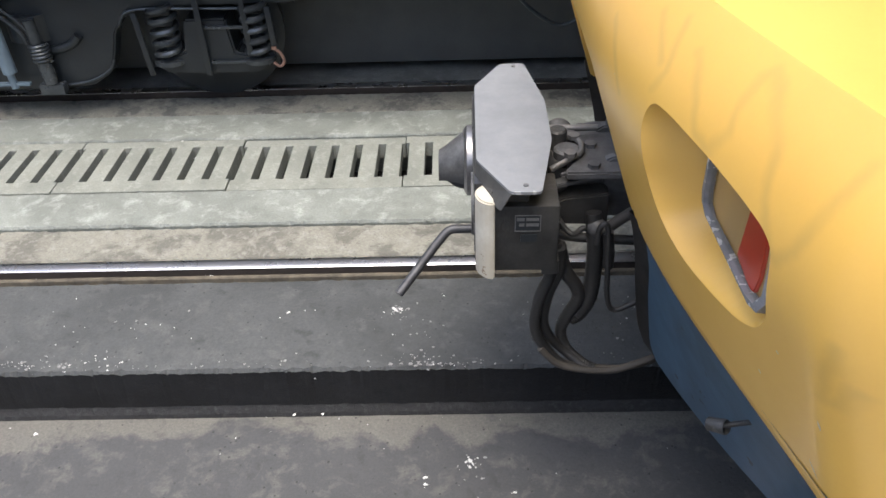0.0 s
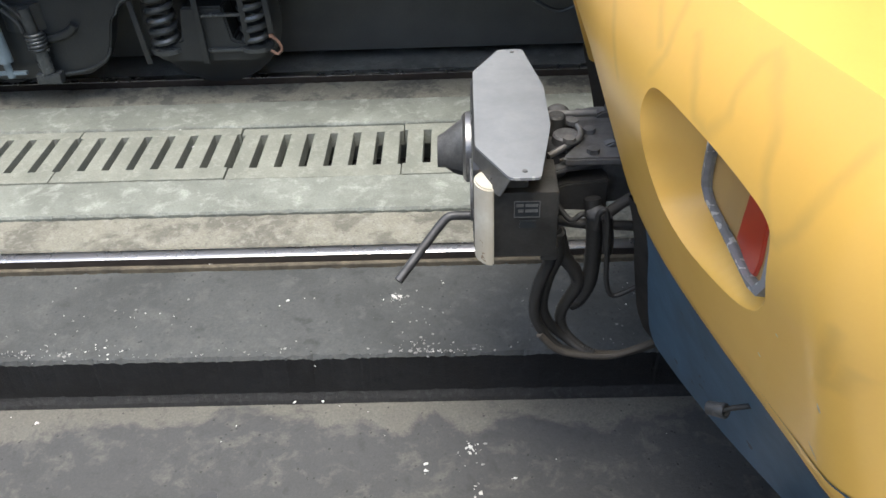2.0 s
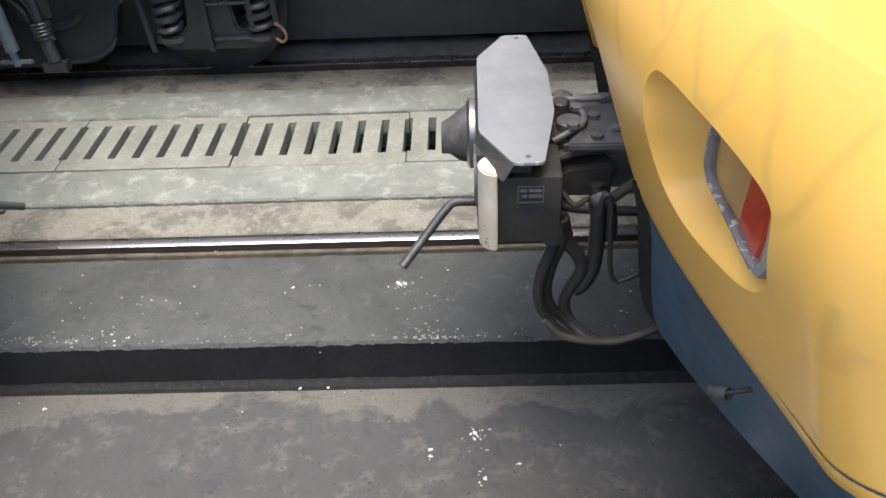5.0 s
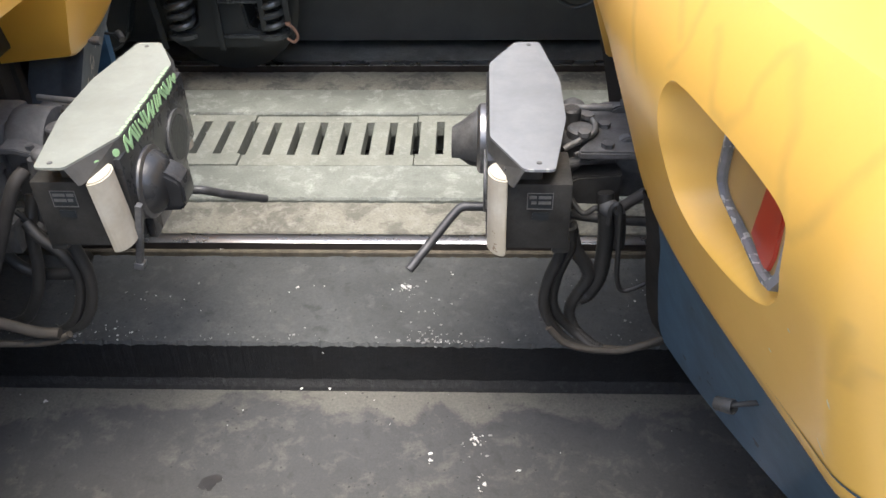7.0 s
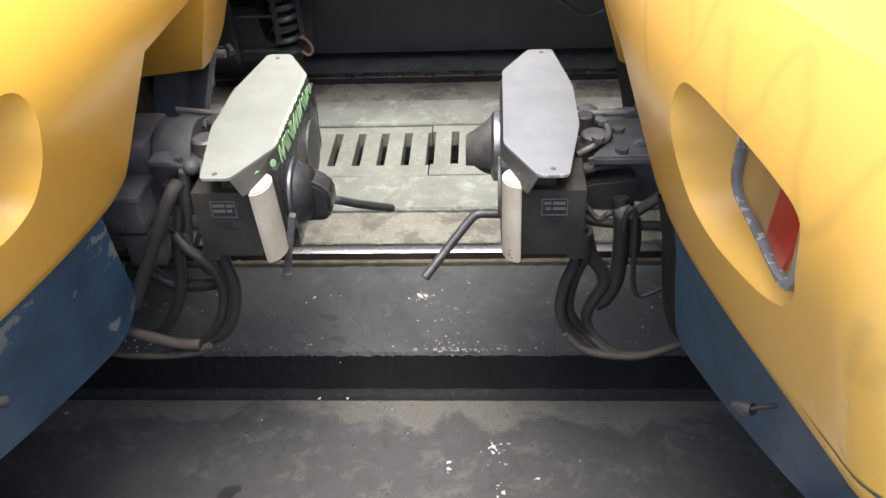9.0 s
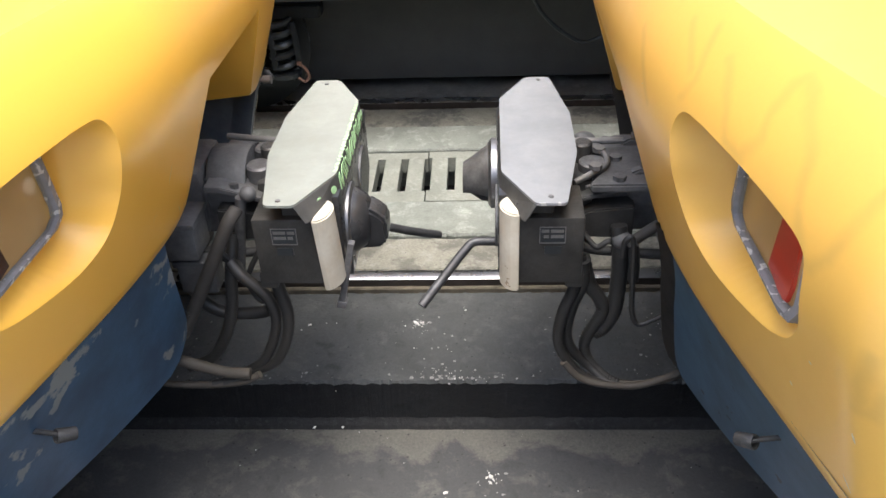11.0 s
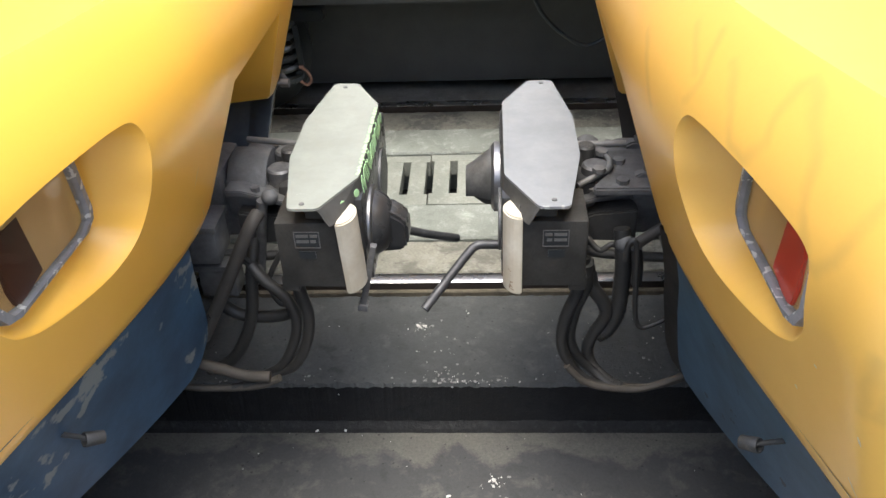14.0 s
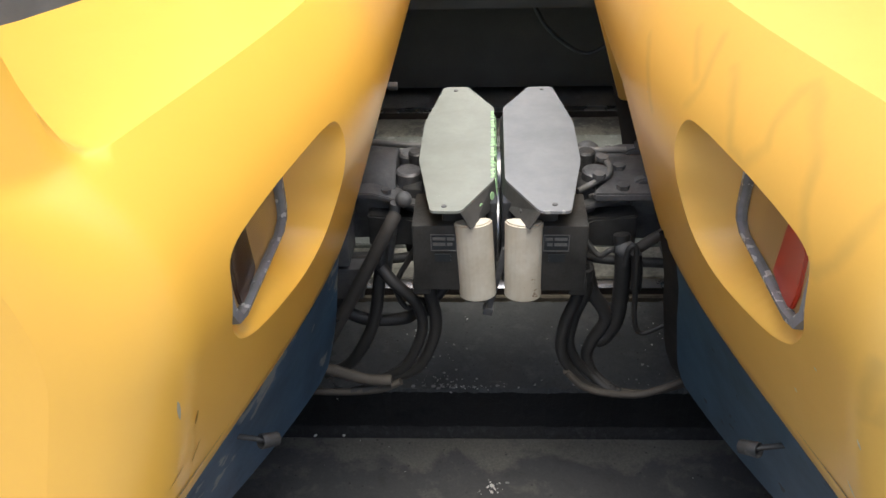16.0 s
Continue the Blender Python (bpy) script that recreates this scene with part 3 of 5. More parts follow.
def arch_shift(y, z):
    """Moves the grid so that its lines follow the splayed sides of the coupler arch and its rounded lower corners."""
    a = abs(y)
    w = 0.287 + 0.27 * (1.40 - z) if z <= ARCH_Z else 0.284 + (ARCH_Y - 0.284) * min(1.0, (z - ARCH_Z) / 0.14)
    a2 = a * w / ARCH_Y if a <= ARCH_Y else (w + (a - ARCH_Y) * (0.70 - w) / (0.70 - ARCH_Y) if a < 0.70 else a)
    if z < BOTTOM + 0.06 and a2 < w + 0.12:
        z += 0.028 * (1 - (z - BOTTOM) / 0.06) * max(0.0, 1 - (a2 - w) / 0.12) ** 2
    if a > 0.9 and z < BOTTOM + 0.17:
        z -= 0.020 * min(1.0, (a - 0.9) / 0.5) ** 2 * (1 - (z - BOTTOM) / 0.17)
    return math.copysign(a2, y), z


def nose_shell():
    """The yellow nose: two cheeks with lamp pockets, joined above the coupler arch, a rolled crest and the hood behind it."""
    bm = bmesh.new()
    half = spread([(0, 0.05), (ARCH_Y, 0.02), (0.70, 0.014), (1.32, 0.02), (1.44, 0.01), (1.50, 1)])
    ys = [-y for y in reversed(half[1:])] + half
    zs = spread([(BOTTOM, 0.03), (1.22, 0.014), (ARCH_Z, 0.014), (1.58, 0.02), (CREASE, 1)])
    grid = {}

    def vert(i, j):
        if (i, j) not in grid:
            y, z = arch_shift(ys[i], zs[j])
            grid[i, j] = bm.verts.new((-set_back(y, z), y, z))
        return grid[i, j]

    for i in range(len(ys) - 1):
        for j in range(len(zs) - 1):
            mid = (ys[i] + ys[i + 1]) / 2
            if abs(mid) < ARCH_Y and (zs[j] + zs[j + 1]) / 2 < ARCH_Z:
                continue
            if 0.70 < abs(mid) < 1.32 and 1.22 < (zs[j] + zs[j + 1]) / 2 < 1.58:
                continue
            bm.faces.new((vert(i, j), vert(i + 1, j), vert(i + 1, j + 1), vert(i, j + 1)))
    # the lamp pockets, ring by ring from the surround over the rim to the floor
    for side in (-1, 1):
        iy = [i for i in range(len(ys)) if 0.6999 < side * ys[i] < 1.3201]
        jz = [j for j in range(len(zs)) if 1.2199 < zs[j] < 1.5801]
        loop = [(i, jz[0]) for i in iy[:-1]] + [(iy[-1], j) for j in jz[:-1]] + [(i, jz[-1]) for i in iy[:0:-1]] + [(iy[0], j) for j in jz[:0:-1]]
        outer = [vert(i, j) for i, j in loop]
        share = [rim_share(side * ys[i], zs[j]) for i, j in loop]
        for level in (0.75, 0.5, 0.25, 0.1, 0.03, 0.0, -0.015, -0.03, -0.06, -0.10, -0.15, -0.22, -0.30, -0.40, -0.52, -0.66, -0.80):
            ring = []
            for (i, j), k in zip(loop, share):
                f = k + (1 - k) * level if level >= 0 else k * (1 + level)
                y = POCKET_MID[0] + (side * ys[i] - POCKET_MID[0]) * f
                z = POCKET_MID[1] + (zs[j] - POCKET_MID[1]) * f
                ring.append(bm.verts.new((-set_back(y, z) - (pocket_depth(y, z) if level < 0 else 0), side * y, z)))
            for k in range(len(loop)):
                n = (k + 1) % len(loop)
                bm.faces.new((outer[k], outer[n], ring[n], ring[k]))
            outer = ring
        bm.faces.new(outer)
    # lips turned in along the bottom and the arch, and the hood behind the crease
    open_edges = [e for e in bm.edges if len(e.link_faces) == 1]
    low = [e for e in open_edges if max(v.co.z for v in e.verts) < CREASE - 0.001 and max(abs(v.co.y) for v in e.verts) < 1.4999]
    ret = bmesh.ops.extrude_edge_only(bm, edges=low)
    vs = [v for v in ret["geom"] if isinstance(v, bmesh.types.BMVert)]
    for v in vs:
        v.co.x -= 0.012
        if v.co.z < BOTTOM + 0.03:
            v.co.z -= 0.010
    es = [e for e in ret["geom"] if isinstance(e, bmesh.types.BMEdge)]
    ret = bmesh.ops.extrude_edge_only(bm, edges=es)
    for v in ret["geom"]:
        if isinstance(v, bmesh.types.BMVert):
            v.co.x -= 0.26
            if v.co.z < BOTTOM + 0.03:
                v.co.z -= 0.03
    # behind the crease the hood runs back to the windscreen, and the corners rise into pillars
    last = [grid[i, len(zs) - 1] for i in range(len(ys))]
    base = [v.co.copy() for v in last]
    for k, d in enumerate((0.006, 0.014, 0.06, 0.12, 0.18, 0.25, 0.33, 0.42, 0.52)):
        row = []
        for i, c in enumerate(base):
            w = max(0.0, min(1.0, (abs(c.y) - 1.35) / 0.10))
            w = w * w * (3 - 2 * w)
            row.append(bm.verts.new((c.x - d * ((1 - w) + w * 0.28), c.y, c.z + d * ((1 - w) * 0.11 + w * 2.4))))
        for i in range(len(ys) - 1):
            bm.faces.new((last[i], last[i + 1], row[i + 1], row[i]))
        last = row
    return bm


def skirt_edge(z, cut):
    """Half the gap between the skirt's two sides at this height."""
    rows = [(0.50, 0.50), (0.545, 0.39), (0.58, 0.347), (0.65, 0.357), (0.78, 0.42), (0.90, 0.47), (1.05, 0.53)] if cut else [(0.50, 0.475), (0.53, 0.446), (0.56, 0.431), (0.65, 0.445), (0.78, 0.478), (0.946, 0.552), (1.05, 0.57)]
    return float(np.interp(z, [r[0] for r in rows], [r[1] for r in rows]))


def skirt_half(side, cut):
    """One side of the lower skirt, with its edge folded back."""
    bm = bmesh.new()
    ys = spread([(0.43, 0.03), (1.38, 0.01), (1.49, 1)])
    zs = spread([(0.51, 0.02), (0.59, 0.05), (BOTTOM + 0.03, 1)])
    rows = []
    for y in ys:
        col = []
        for z in zs:
            y2 = 1.49 - (1.49 - y) / (1.49 - 0.43) * (1.49 - skirt_edge(z, cut))
            q = set_back(y2, BOTTOM) + 0.006 + (BOTTOM - z) * (0.209 + 0.4145 * max(0.0, y2 - 0.43))
            col.append(bm.verts.new((-q, side * y2, z)))
        rows.append(col)
    for a, b in zip(rows, rows[1:]):
        for k in range(len(zs) - 1):
            bm.faces.new((a[k], a[k + 1], b[k + 1], b[k]))
    es = [e for e in bm.edges if len(e.link_faces) == 1 and max(v.co.z for v in e.verts) < BOTTOM + 0.02 and max(abs(v.co.y) for v in e.verts) < 1.485]
    ret = bmesh.ops.extrude_edge_only(bm, edges=es)
    for v in ret["geom"]:
        if isinstance(v, bmesh.types.BMVert):
            v.co.x -= 0.22
            v.co.y += side * 0.03
    return bm


def tail_lamp(side, train, lens_material):
    """The lamp at the outer end of the pocket: frame, housing, red lens and clear pane."""
    outline = [(0.925, 1.535), (0.893, 1.388), (0.897, 1.364), (0.93, 1.350), (1.195, 1.350), (1.232, 1.360), (1.258, 1.40), (1.260, 1.49), (1.225, 1.530)]
    depth = [0.462, 0.472, 0.474, 0.475, 0.482, 0.484, 0.485, 0.483, 0.480]
    pts = [Vector((-d, side * y, z)) for (y, z), d in zip(outline, depth)]
    mid = sum(pts, Vector()) / len(pts)
    bm = bmesh.new()
    vs = [bm.verts.new(p + Vector((-0.006, 0, 0))) for p in pts]
    bm.faces.new(vs)
    ext = bmesh.ops.extrude_face_region(bm, geom=bm.faces[:])
    for v in ext["geom"]:
        if isinstance(v, bmesh.types.BMVert):
            v.co.x -= 0.004
    housing = part("tail_lamp", bm, TAN, train, "dim tail lamp in a chipped grey frame")
    bm = bmesh.new()
    ring = []
    n = len(pts)
    for i, p in enumerate(pts):
        inn = (mid - p).normalized()
        ring.append([bm.verts.new(p + o) for o in (inn * -0.008 + Vector((-0.004, 0, 0)), inn * -0.006 + Vector((0.012, 0, 0)), inn * 0.012 + Vector((0.014, 0, 0)), inn * 0.017 + Vector((-0.004, 0, 0)))])
    for i in range(n):
        a, b = ring[i], ring[(i + 1) % n]
        for k in range(4):
            bm.faces.new((a[k], a[(k + 1) % 4], b[(k + 1) % 4], b[k]))
    part("frame", bm, CHIPPED_FRAME, housing, "chipped grey rubber lamp frame")
    bm = bmesh.new()
    lens = [(1.08, 1.365), (1.17, 1.352), (1.19, 1.362), (1.20, 1.40), (1.195, 1.475), (1.17, 1.500), (1.10, 1.500)]
    prism(bm, [(y, z) for y, z in lens], 0.0, 0.01, 0.003, Matrix(((0, 0, 1, -0.491), (side, 0, 0, 0), (0, 1, 0, 0), (0, 0, 0, 1))))
    part("lens", bm, lens_material, housing, "red lamp lens")
    bm = bmesh.new()
    vs = [bm.verts.new(p + (mid - p) * 0.06 + Vector((0.006, 0, 0))) for p in pts]
    bm.faces.new(vs)
    ext = bmesh.ops.extrude_face_region(bm, geom=bm.faces[:])
    for v in ext["geom"]:
        if isinstance(v, bmesh.types.BMVert):
            v.co.x -= 0.002
    pane = part("pane", bm, GLASS, housing, "clear lamp pane", smooth=False)
    pane.visible_shadow = False


def rounded(outline, r, n=4):
    """The outline with its corners rounded off."""
    out, m = [], len(outline)
    for i in range(m):
        p = Vector(outline[i])
        a, b = (Vector(outline[i - 1]) - p), (Vector(outline[(i + 1) % m]) - p)
        k = min(r, 0.4 * a.length, 0.4 * b.length)
        u, v = p + a.normalized() * k, p + b.normalized() * k
        out += [tuple((1 - t) ** 2 * u + 2 * t * (1 - t) * p + t * t * v) for t in (j / n for j in range(n + 1))]
    return out


guards, heads = [], []


def coupler(train, cover_material, lettered):
    """Automatic coupler: head with cone and pocket, sheet cover, two electric boxes with white guards, shank and hoses."""
    bm = bmesh.new()
    box(bm, -0.225, -0.035, -0.20, 0.20, 0.70, 1.035, 0.015)
    box(bm, -0.30, -0.22, -0.13, 0.13, 0.74, 1.0, 0.03)
    box(bm, -0.16, -0.05, -0.36, -0.18, 1.0, 1.06, 0.01)
    box(bm, -0.16, -0.05, 0.18, 0.36, 1.0, 1.06, 0.01)
    head = part("coupler", bm, IRON, train, "grimy black automatic coupler head")
    heads.append(head)
    # face plate with the pocket
    bm = bmesh.new()
    box(bm, -0.036, -0.003, -0.30, 0.30, 0.80, 1.05, 0.008)
    box(bm, -0.036, -0.006, -0.19, 0.19, 0.69, 0.80, 0.006)
    part("face_plate", bm, DARK_PAINT, head)
    bm = bmesh.new()
    turned(bm, [(-0.03, 0.098), (0.004, 0.098), (0.004, 0.078), (-0.028, 0.070)], pose(0, 0.14, 0.88))
    part("pocket_ring", bm, IRON_GREY, head)
    # flat black disc painting the shade inside the pocket's hole
    bm = bmesh.new()
    turned(bm, [(0.0045, 0.0), (0.0046, 0.076)][::-1], pose(0, 0.14, 0.88))
    part("pocket", bm, FAR_BLACK, head)
    bm = bmesh.new()
    turned(bm, [(-0.03, 0.118), (0.004, 0.118), (0.010, 0.108)] if lettered else [(-0.03, 0.120), (0.016, 0.120), (0.026, 0.106)], pose(0, -0.14, 0.875))
    part("cone_ring", bm, RING_STEEL, head, "bright worn steel ring")
    bm = bmesh.new()
    if lettered:
        turned(bm, [(0.0, 0.106), (0.02, 0.100), (0.045, 0.082), (0.06, 0.062), (0.064, 0.0)], pose(0, -0.14, 0.875))
        prism(bm, [(0.02, 0.80), (0.095, 0.80), (0.112, 0.815), (0.112, 0.885), (0.098, 0.905), (0.055, 0.935), (0.02, 0.94)], -0.05, 0.05, 0.010, Matrix(((1, 0, 0, 0), (0, 0, 1, -0.135), (0, 1, 0, 0), (0, 0, 0, 1))))
        prism(bm, [(0.02, 0.78), (0.088, 0.785), (0.098, 0.80), (0.02, 0.82)], -0.035, 0.035, 0.005, Matrix(((1, 0, 0, 0), (0, 0, 1, -0.135), (0, 1, 0, 0), (0, 0, 0, 1))))
    else:
        # a hollow half funnel, open below, with a thick lip
        shell = []
        for x, r, drop in ((0.0, 0.106, 0.0), (0.025, 0.100, 0.0), (0.055, 0.084, -0.006), (0.085, 0.068, -0.014), (0.112, 0.058, -0.022)):
            shell.append([bm.verts.new((x, -0.135 + r * math.cos(a), 0.878 + drop + r * math.sin(a))) for a in (radians(-25 + 230 * k / 16) for k in range(17))])
        for a, b in zip(shell, shell[1:]):
            for k in range(16):
                bm.faces.new((a[k], a[k + 1], b[k + 1], b[k]))
        bmesh.ops.recalc_face_normals(bm, faces=bm.faces[:])
        bmesh.ops.solidify(bm, geom=bm.faces[:], thickness=0.014)
        prism(bm, [(0.0, 0.775), (0.05, 0.785), (0.10, 0.825), (0.108, 0.85), (0.085, 0.85), (0.04, 0.82), (0.0, 0.815)], -0.03, 0.03, 0.005, Matrix(((1, 0, 0, 0), (0, 0, 1, -0.135), (0, 1, 0, 0), (0, 0, 0, 1))))
        tube(bm, [(0.0, -0.135, 0.875), (0.085, -0.135, 0.862)], 0.030, 14)
    part("cone", bm, DARK_PAINT if lettered else CONE_GREY, head, "dark rounded coupling cone" if lettered else "dusty grey coupling cone")
    # guide bar and lower lever
    bm = bmesh.new()
    tube(bm, smooth_line([(-0.03, 0.05, 0.722), (0.03, 0.05, 0.722), (0.075, 0.052, 0.72), (0.105, 0.072, 0.70), (0.15, 0.115, 0.66), (0.245, 0.215, 0.578)], 4), 0.0155, 12)
    part("guide_bar", bm, BAR_IRON, head, "bent dark steel guide bar")
    bm = bmesh.new()
    box(bm, -0.010, 0.010, -0.325, -0.300, -0.12, 0.12, 0.004, pose(-0.004, 0, 0.785, 0, 12.5, 0))
    box(bm, -0.015, 0.015, -0.330, -0.295, -0.125, -0.10, 0.004, pose(-0.004, 0, 0.785, 0, 12.5, 0))
    part("lever", bm, IRON_GREY, head)
    # cover plate with folded flanges
    bm = bmesh.new()
    top = [(-0.187, 0.43), (-0.103, 0.43), (-0.011, 0.25), (-0.011, -0.25), (-0.103, -0.43), (-0.187, -0.43), (-0.238, -0.133), (-0.238, 0.133)]
    outline = rounded(top, 0.016)
    prism(bm, outline, 1.092, 1.100)
    cover = part("cover", bm, cover_material, head, "")
    bm = bmesh.new()
    run = outline[7:23]
    def flare(y):
        return 0.009 + 0.020 * max(0.0, min(1.0, (abs(y) - 0.24) / 0.19))

    for (xa, ya), (xb, yb) in zip(run, run[1:]):
        vs = [bm.verts.new(c) for c in ((xa, ya, 1.093), (xb, yb, 1.093), (xb + flare(yb), yb, 1.011 + flare(yb)), (xa + flare(ya), ya, 1.011 + flare(ya)))]
        bm.faces.new(vs)
    bmesh.ops.remove_doubles(bm, verts=bm.verts[:], dist=0.0002)
    bmesh.ops.recalc_face_normals(bm, faces=bm.faces[:])
    bmesh.ops.solidify(bm, geom=bm.faces[:], thickness=0.004)
    part("flange", bm, FLANGE_GREY, cover, "dark folded cover flange", smooth=False)
    for x, y in ((-0.145, 0.395), (-0.15, -0.405)):
        bm = bmesh.new()
        turned(bm, [(0, 0.008), (0.003, 0.007), (0.004, 0.0)], Matrix.Translation((x, y, 1.100)) @ pose(0, 0, 0, 0, -90, 0), 10)
        part("screw", bm, IRON_GREY, cover)
    if lettered:
        rng = random.Random(4)
        for k in range(7):
            bm = bmesh.new()
            y = -0.215 + 0.068 * k
            for o in (-0.020, 0.0, 0.020):
                w, h = rng.uniform(0.010, 0.016), rng.uniform(0.040, 0.060)
                m = Matrix.Translation((-0.0050, y + o, 1.060)) @ pose(0, 0, 0, 0, -7, 0) @ pose(0, 0, 0, rng.uniform(-40, 40), 0, 0)
                box(bm, -0.001, 0.0012, -w / 2, w / 2, -h / 2, h / 2, 0, m)
                m = Matrix.Translation((-0.0145, y + o, 1.1005)) @ pose(0, 0, 0, 0, 0, rng.uniform(-40, 40))
                box(bm, -0.006, rng.uniform(0.002, 0.006), -0.008, 0.008, -0.0005, 0.0008, 0, m)
            part("painted_mark", bm, GREEN, cover, "green hand-painted mark", smooth=False)
        for x, y, turn in ((-0.052, -0.345, -27.8), (-0.021, -0.28, -27.8), (-0.009, 0.232, 0)):
            bm = bmesh.new()
            turned(bm, [(0, 0.0), (0, 0.012), (0.0015, 0.012), (0.0015, 0.0)], Matrix.Translation((x, y, 1.062)) @ pose(0, 0, 0, 0, 0, turn) @ pose(0, 0, 0, 0, -8, 0) @ Matrix.Translation((0.0035, 0, 0)), 12)
            part("painted_mark", bm, GREEN, cover, "green hand-painted dot", smooth=False)
    # electric boxes with white guards on both sides
    for s in (-1, 1):
        bm = bmesh.new()
        box(bm, -0.245, -0.045, min(s * 0.20, s * 0.385), max(s * 0.20, s * 0.385), 0.80, 1.025, 0.008)
        box(bm, -0.252, -0.20, min(s * 0.21, s * 0.38), max(s * 0.21, s * 0.38), 0.78, 0.83, 0.006)
        part("electric_box", bm, BOX_IRON, head, "black electric coupler box")
        bm = bmesh.new()
        # a curved shell about its own upright axis, its bulge facing out
        arc = [(0.055 * math.sin(radians(a)), s * (0.040 * math.cos(radians(a)) - 0.012)) for a in range(-90, 91, 15)]
        prism(bm, arc[::s] + [(0.030 * s, s * -0.014), (-0.030 * s, s * -0.014)], -0.132, 0.132, 0.005)
        guard = part("guard", bm, WHITE, head, "yellowed white curved guard")
        guards.append((guard, s, -6 if lettered else 1))
        bm = bmesh.new()
        for (x0, x1, z0, z1) in ((-0.190, -0.120, 0.945, 0.995), (-0.182, -0.135, 0.905, 0.930)):
            box(bm, x0, x1, min(s * 0.385, s * 0.3875), max(s * 0.385, s * 0.3875), z0, z1)
        part("name_plate", bm, FAR_BLACK, head, "small black name plate")
        bars = [(x0, x1, 0.978 - 0.018 * (r // 2), 0.988 - 0.018 * (r // 2)) for r, (x0, x1) in enumerate(((-0.186, -0.150), (-0.145, -0.124), (-0.186, -0.150), (-0.145, -0.130)))]
        bars += [(-0.192, -0.118, 0.9952, 0.998), (-0.192, -0.118, 0.942, 0.9448), (-0.192, -0.1895, 0.945, 0.995), (-0.1205, -0.118, 0.945, 0.995)]
        for x0, x1, z0, z1 in bars:
            bm = bmesh.new()
            box(bm, x0, x1, min(s * 0.3875, s * 0.3885), max(s * 0.3875, s * 0.3885), z0, z1)
            part("bar", bm, PLATE_MARK, head, smooth=False)
    # shank: a boxy dusty casting with a stepped top, bosses and bolts
    rear = 0.99
    bm = bmesh.new()
    prism(bm, [(-0.72, 0.79), (-0.30, 0.80), (-0.21, 0.82), (-0.21, 0.97), (-0.30, 0.985), (-0.40, 0.99), (-0.43, rear), (-0.72, rear)], -0.105, 0.105, 0.014, Matrix(((1, 0, 0, 0), (0, 0, 1, 0), (0, 1, 0, 0), (0, 0, 0, 1))))
    shank = part("shank", bm, DUSTY_IRON, train, "dust-covered black coupler shank")
    bm = bmesh.new()
    box(bm, -0.95, -0.64, -0.2, 0.2, 0.74, 1.04, 0.02)
    part("draft_gear", bm, IRON, train, "grimy black draft gear housing")
    if lettered:
        bm = bmesh.new()
        turned(bm, [(-0.46, 0.0), (-0.46, 0.118), (-0.452, 0.124), (-0.345, 0.124), (-0.335, 0.118), (-0.335, 0.0)], pose(0, 0, 0.935), 20)
        part("clamp_ring", bm, DUSTY_IRON, shank, "dusty grey clamp round the shank")
    for x, y, z, r, h in ((-0.295, 0.06, 0.975, 0.042, 0.055), (-0.295, -0.06, 0.975, 0.042, 0.055), (-0.27, 0.0, 0.975, 0.03, 0.09)):
        bm = bmesh.new()
        turned(bm, [(0, r), (h - 0.006, r), (h, r - 0.006), (h, 0.0)], Matrix.Translation((x, y, z)) @ pose(0, 0, 0, 0, -90, 0), 16)
        part("boss", bm, IRON_GREY if h < 0.06 else IRON, shank, "worn round boss")
    for s in (-1, 1):
        bm = bmesh.new()
        prism(bm, [(-0.42, 0.815), (-0.285, 0.82), (-0.262, 0.835), (-0.262, 0.905), (-0.285, 0.917), (-0.42, 0.93)], 0.09, 0.175, 0.006, Matrix(((1, 0, 0, 0), (0, 0, s, 0), (0, 1, 0, 0), (0, 0, 0, 1))))
        part("shank_block", bm, IRON, shank)
        bm = bmesh.new()
        prism(bm, [(-0.45, 0.985), (-0.40, 0.985), (-0.225, 0.935), (-0.225, 0.950), (-0.40, 1.004), (-0.45, 1.004)], 0.05, 0.168, 0.003, Matrix(((1, 0, 0, 0), (0, 0, s, 0), (0, 1, 0, 0), (0, 0, 0, 1))))
        part("shank_rib", bm, DUSTY_IRON, shank, "dusty sloping rib")
        if lettered:
            continue
        bm = bmesh.new()
        prism(bm, [(-0.60, 0.90), (-0.42, 0.90), (-0.405, 0.93), (-0.405, 1.012), (-0.43, 1.028), (-0.60, 1.028)], 0.085, 0.12, 0.006, Matrix(((1, 0, 0, 0), (0, 0, s, 0), (0, 1, 0, 0), (0, 0, 0, 1))))
        part("cheek_plate", bm, DUSTY_IRON, shank)
    bm = bmesh.new()
    rod = [(-0.445, 0.135, 1.030), (-0.19, 0.085, 1.030)] if lettered else [(-0.405, -0.066, 1.032), (-0.19, -0.066, 1.032)]
    tube(bm, rod, 0.011, 12)
    part("release_rod", bm, ROD_GREY, train, "straight grey steel release rod")
    bm = bmesh.new()
    box(bm, -0.275, -0.245, rod[1][1] - 0.02, rod[1][1] + 0.02, 0.93, 1.024, 0.004)
    part("rod_bracket", bm, IRON, train)
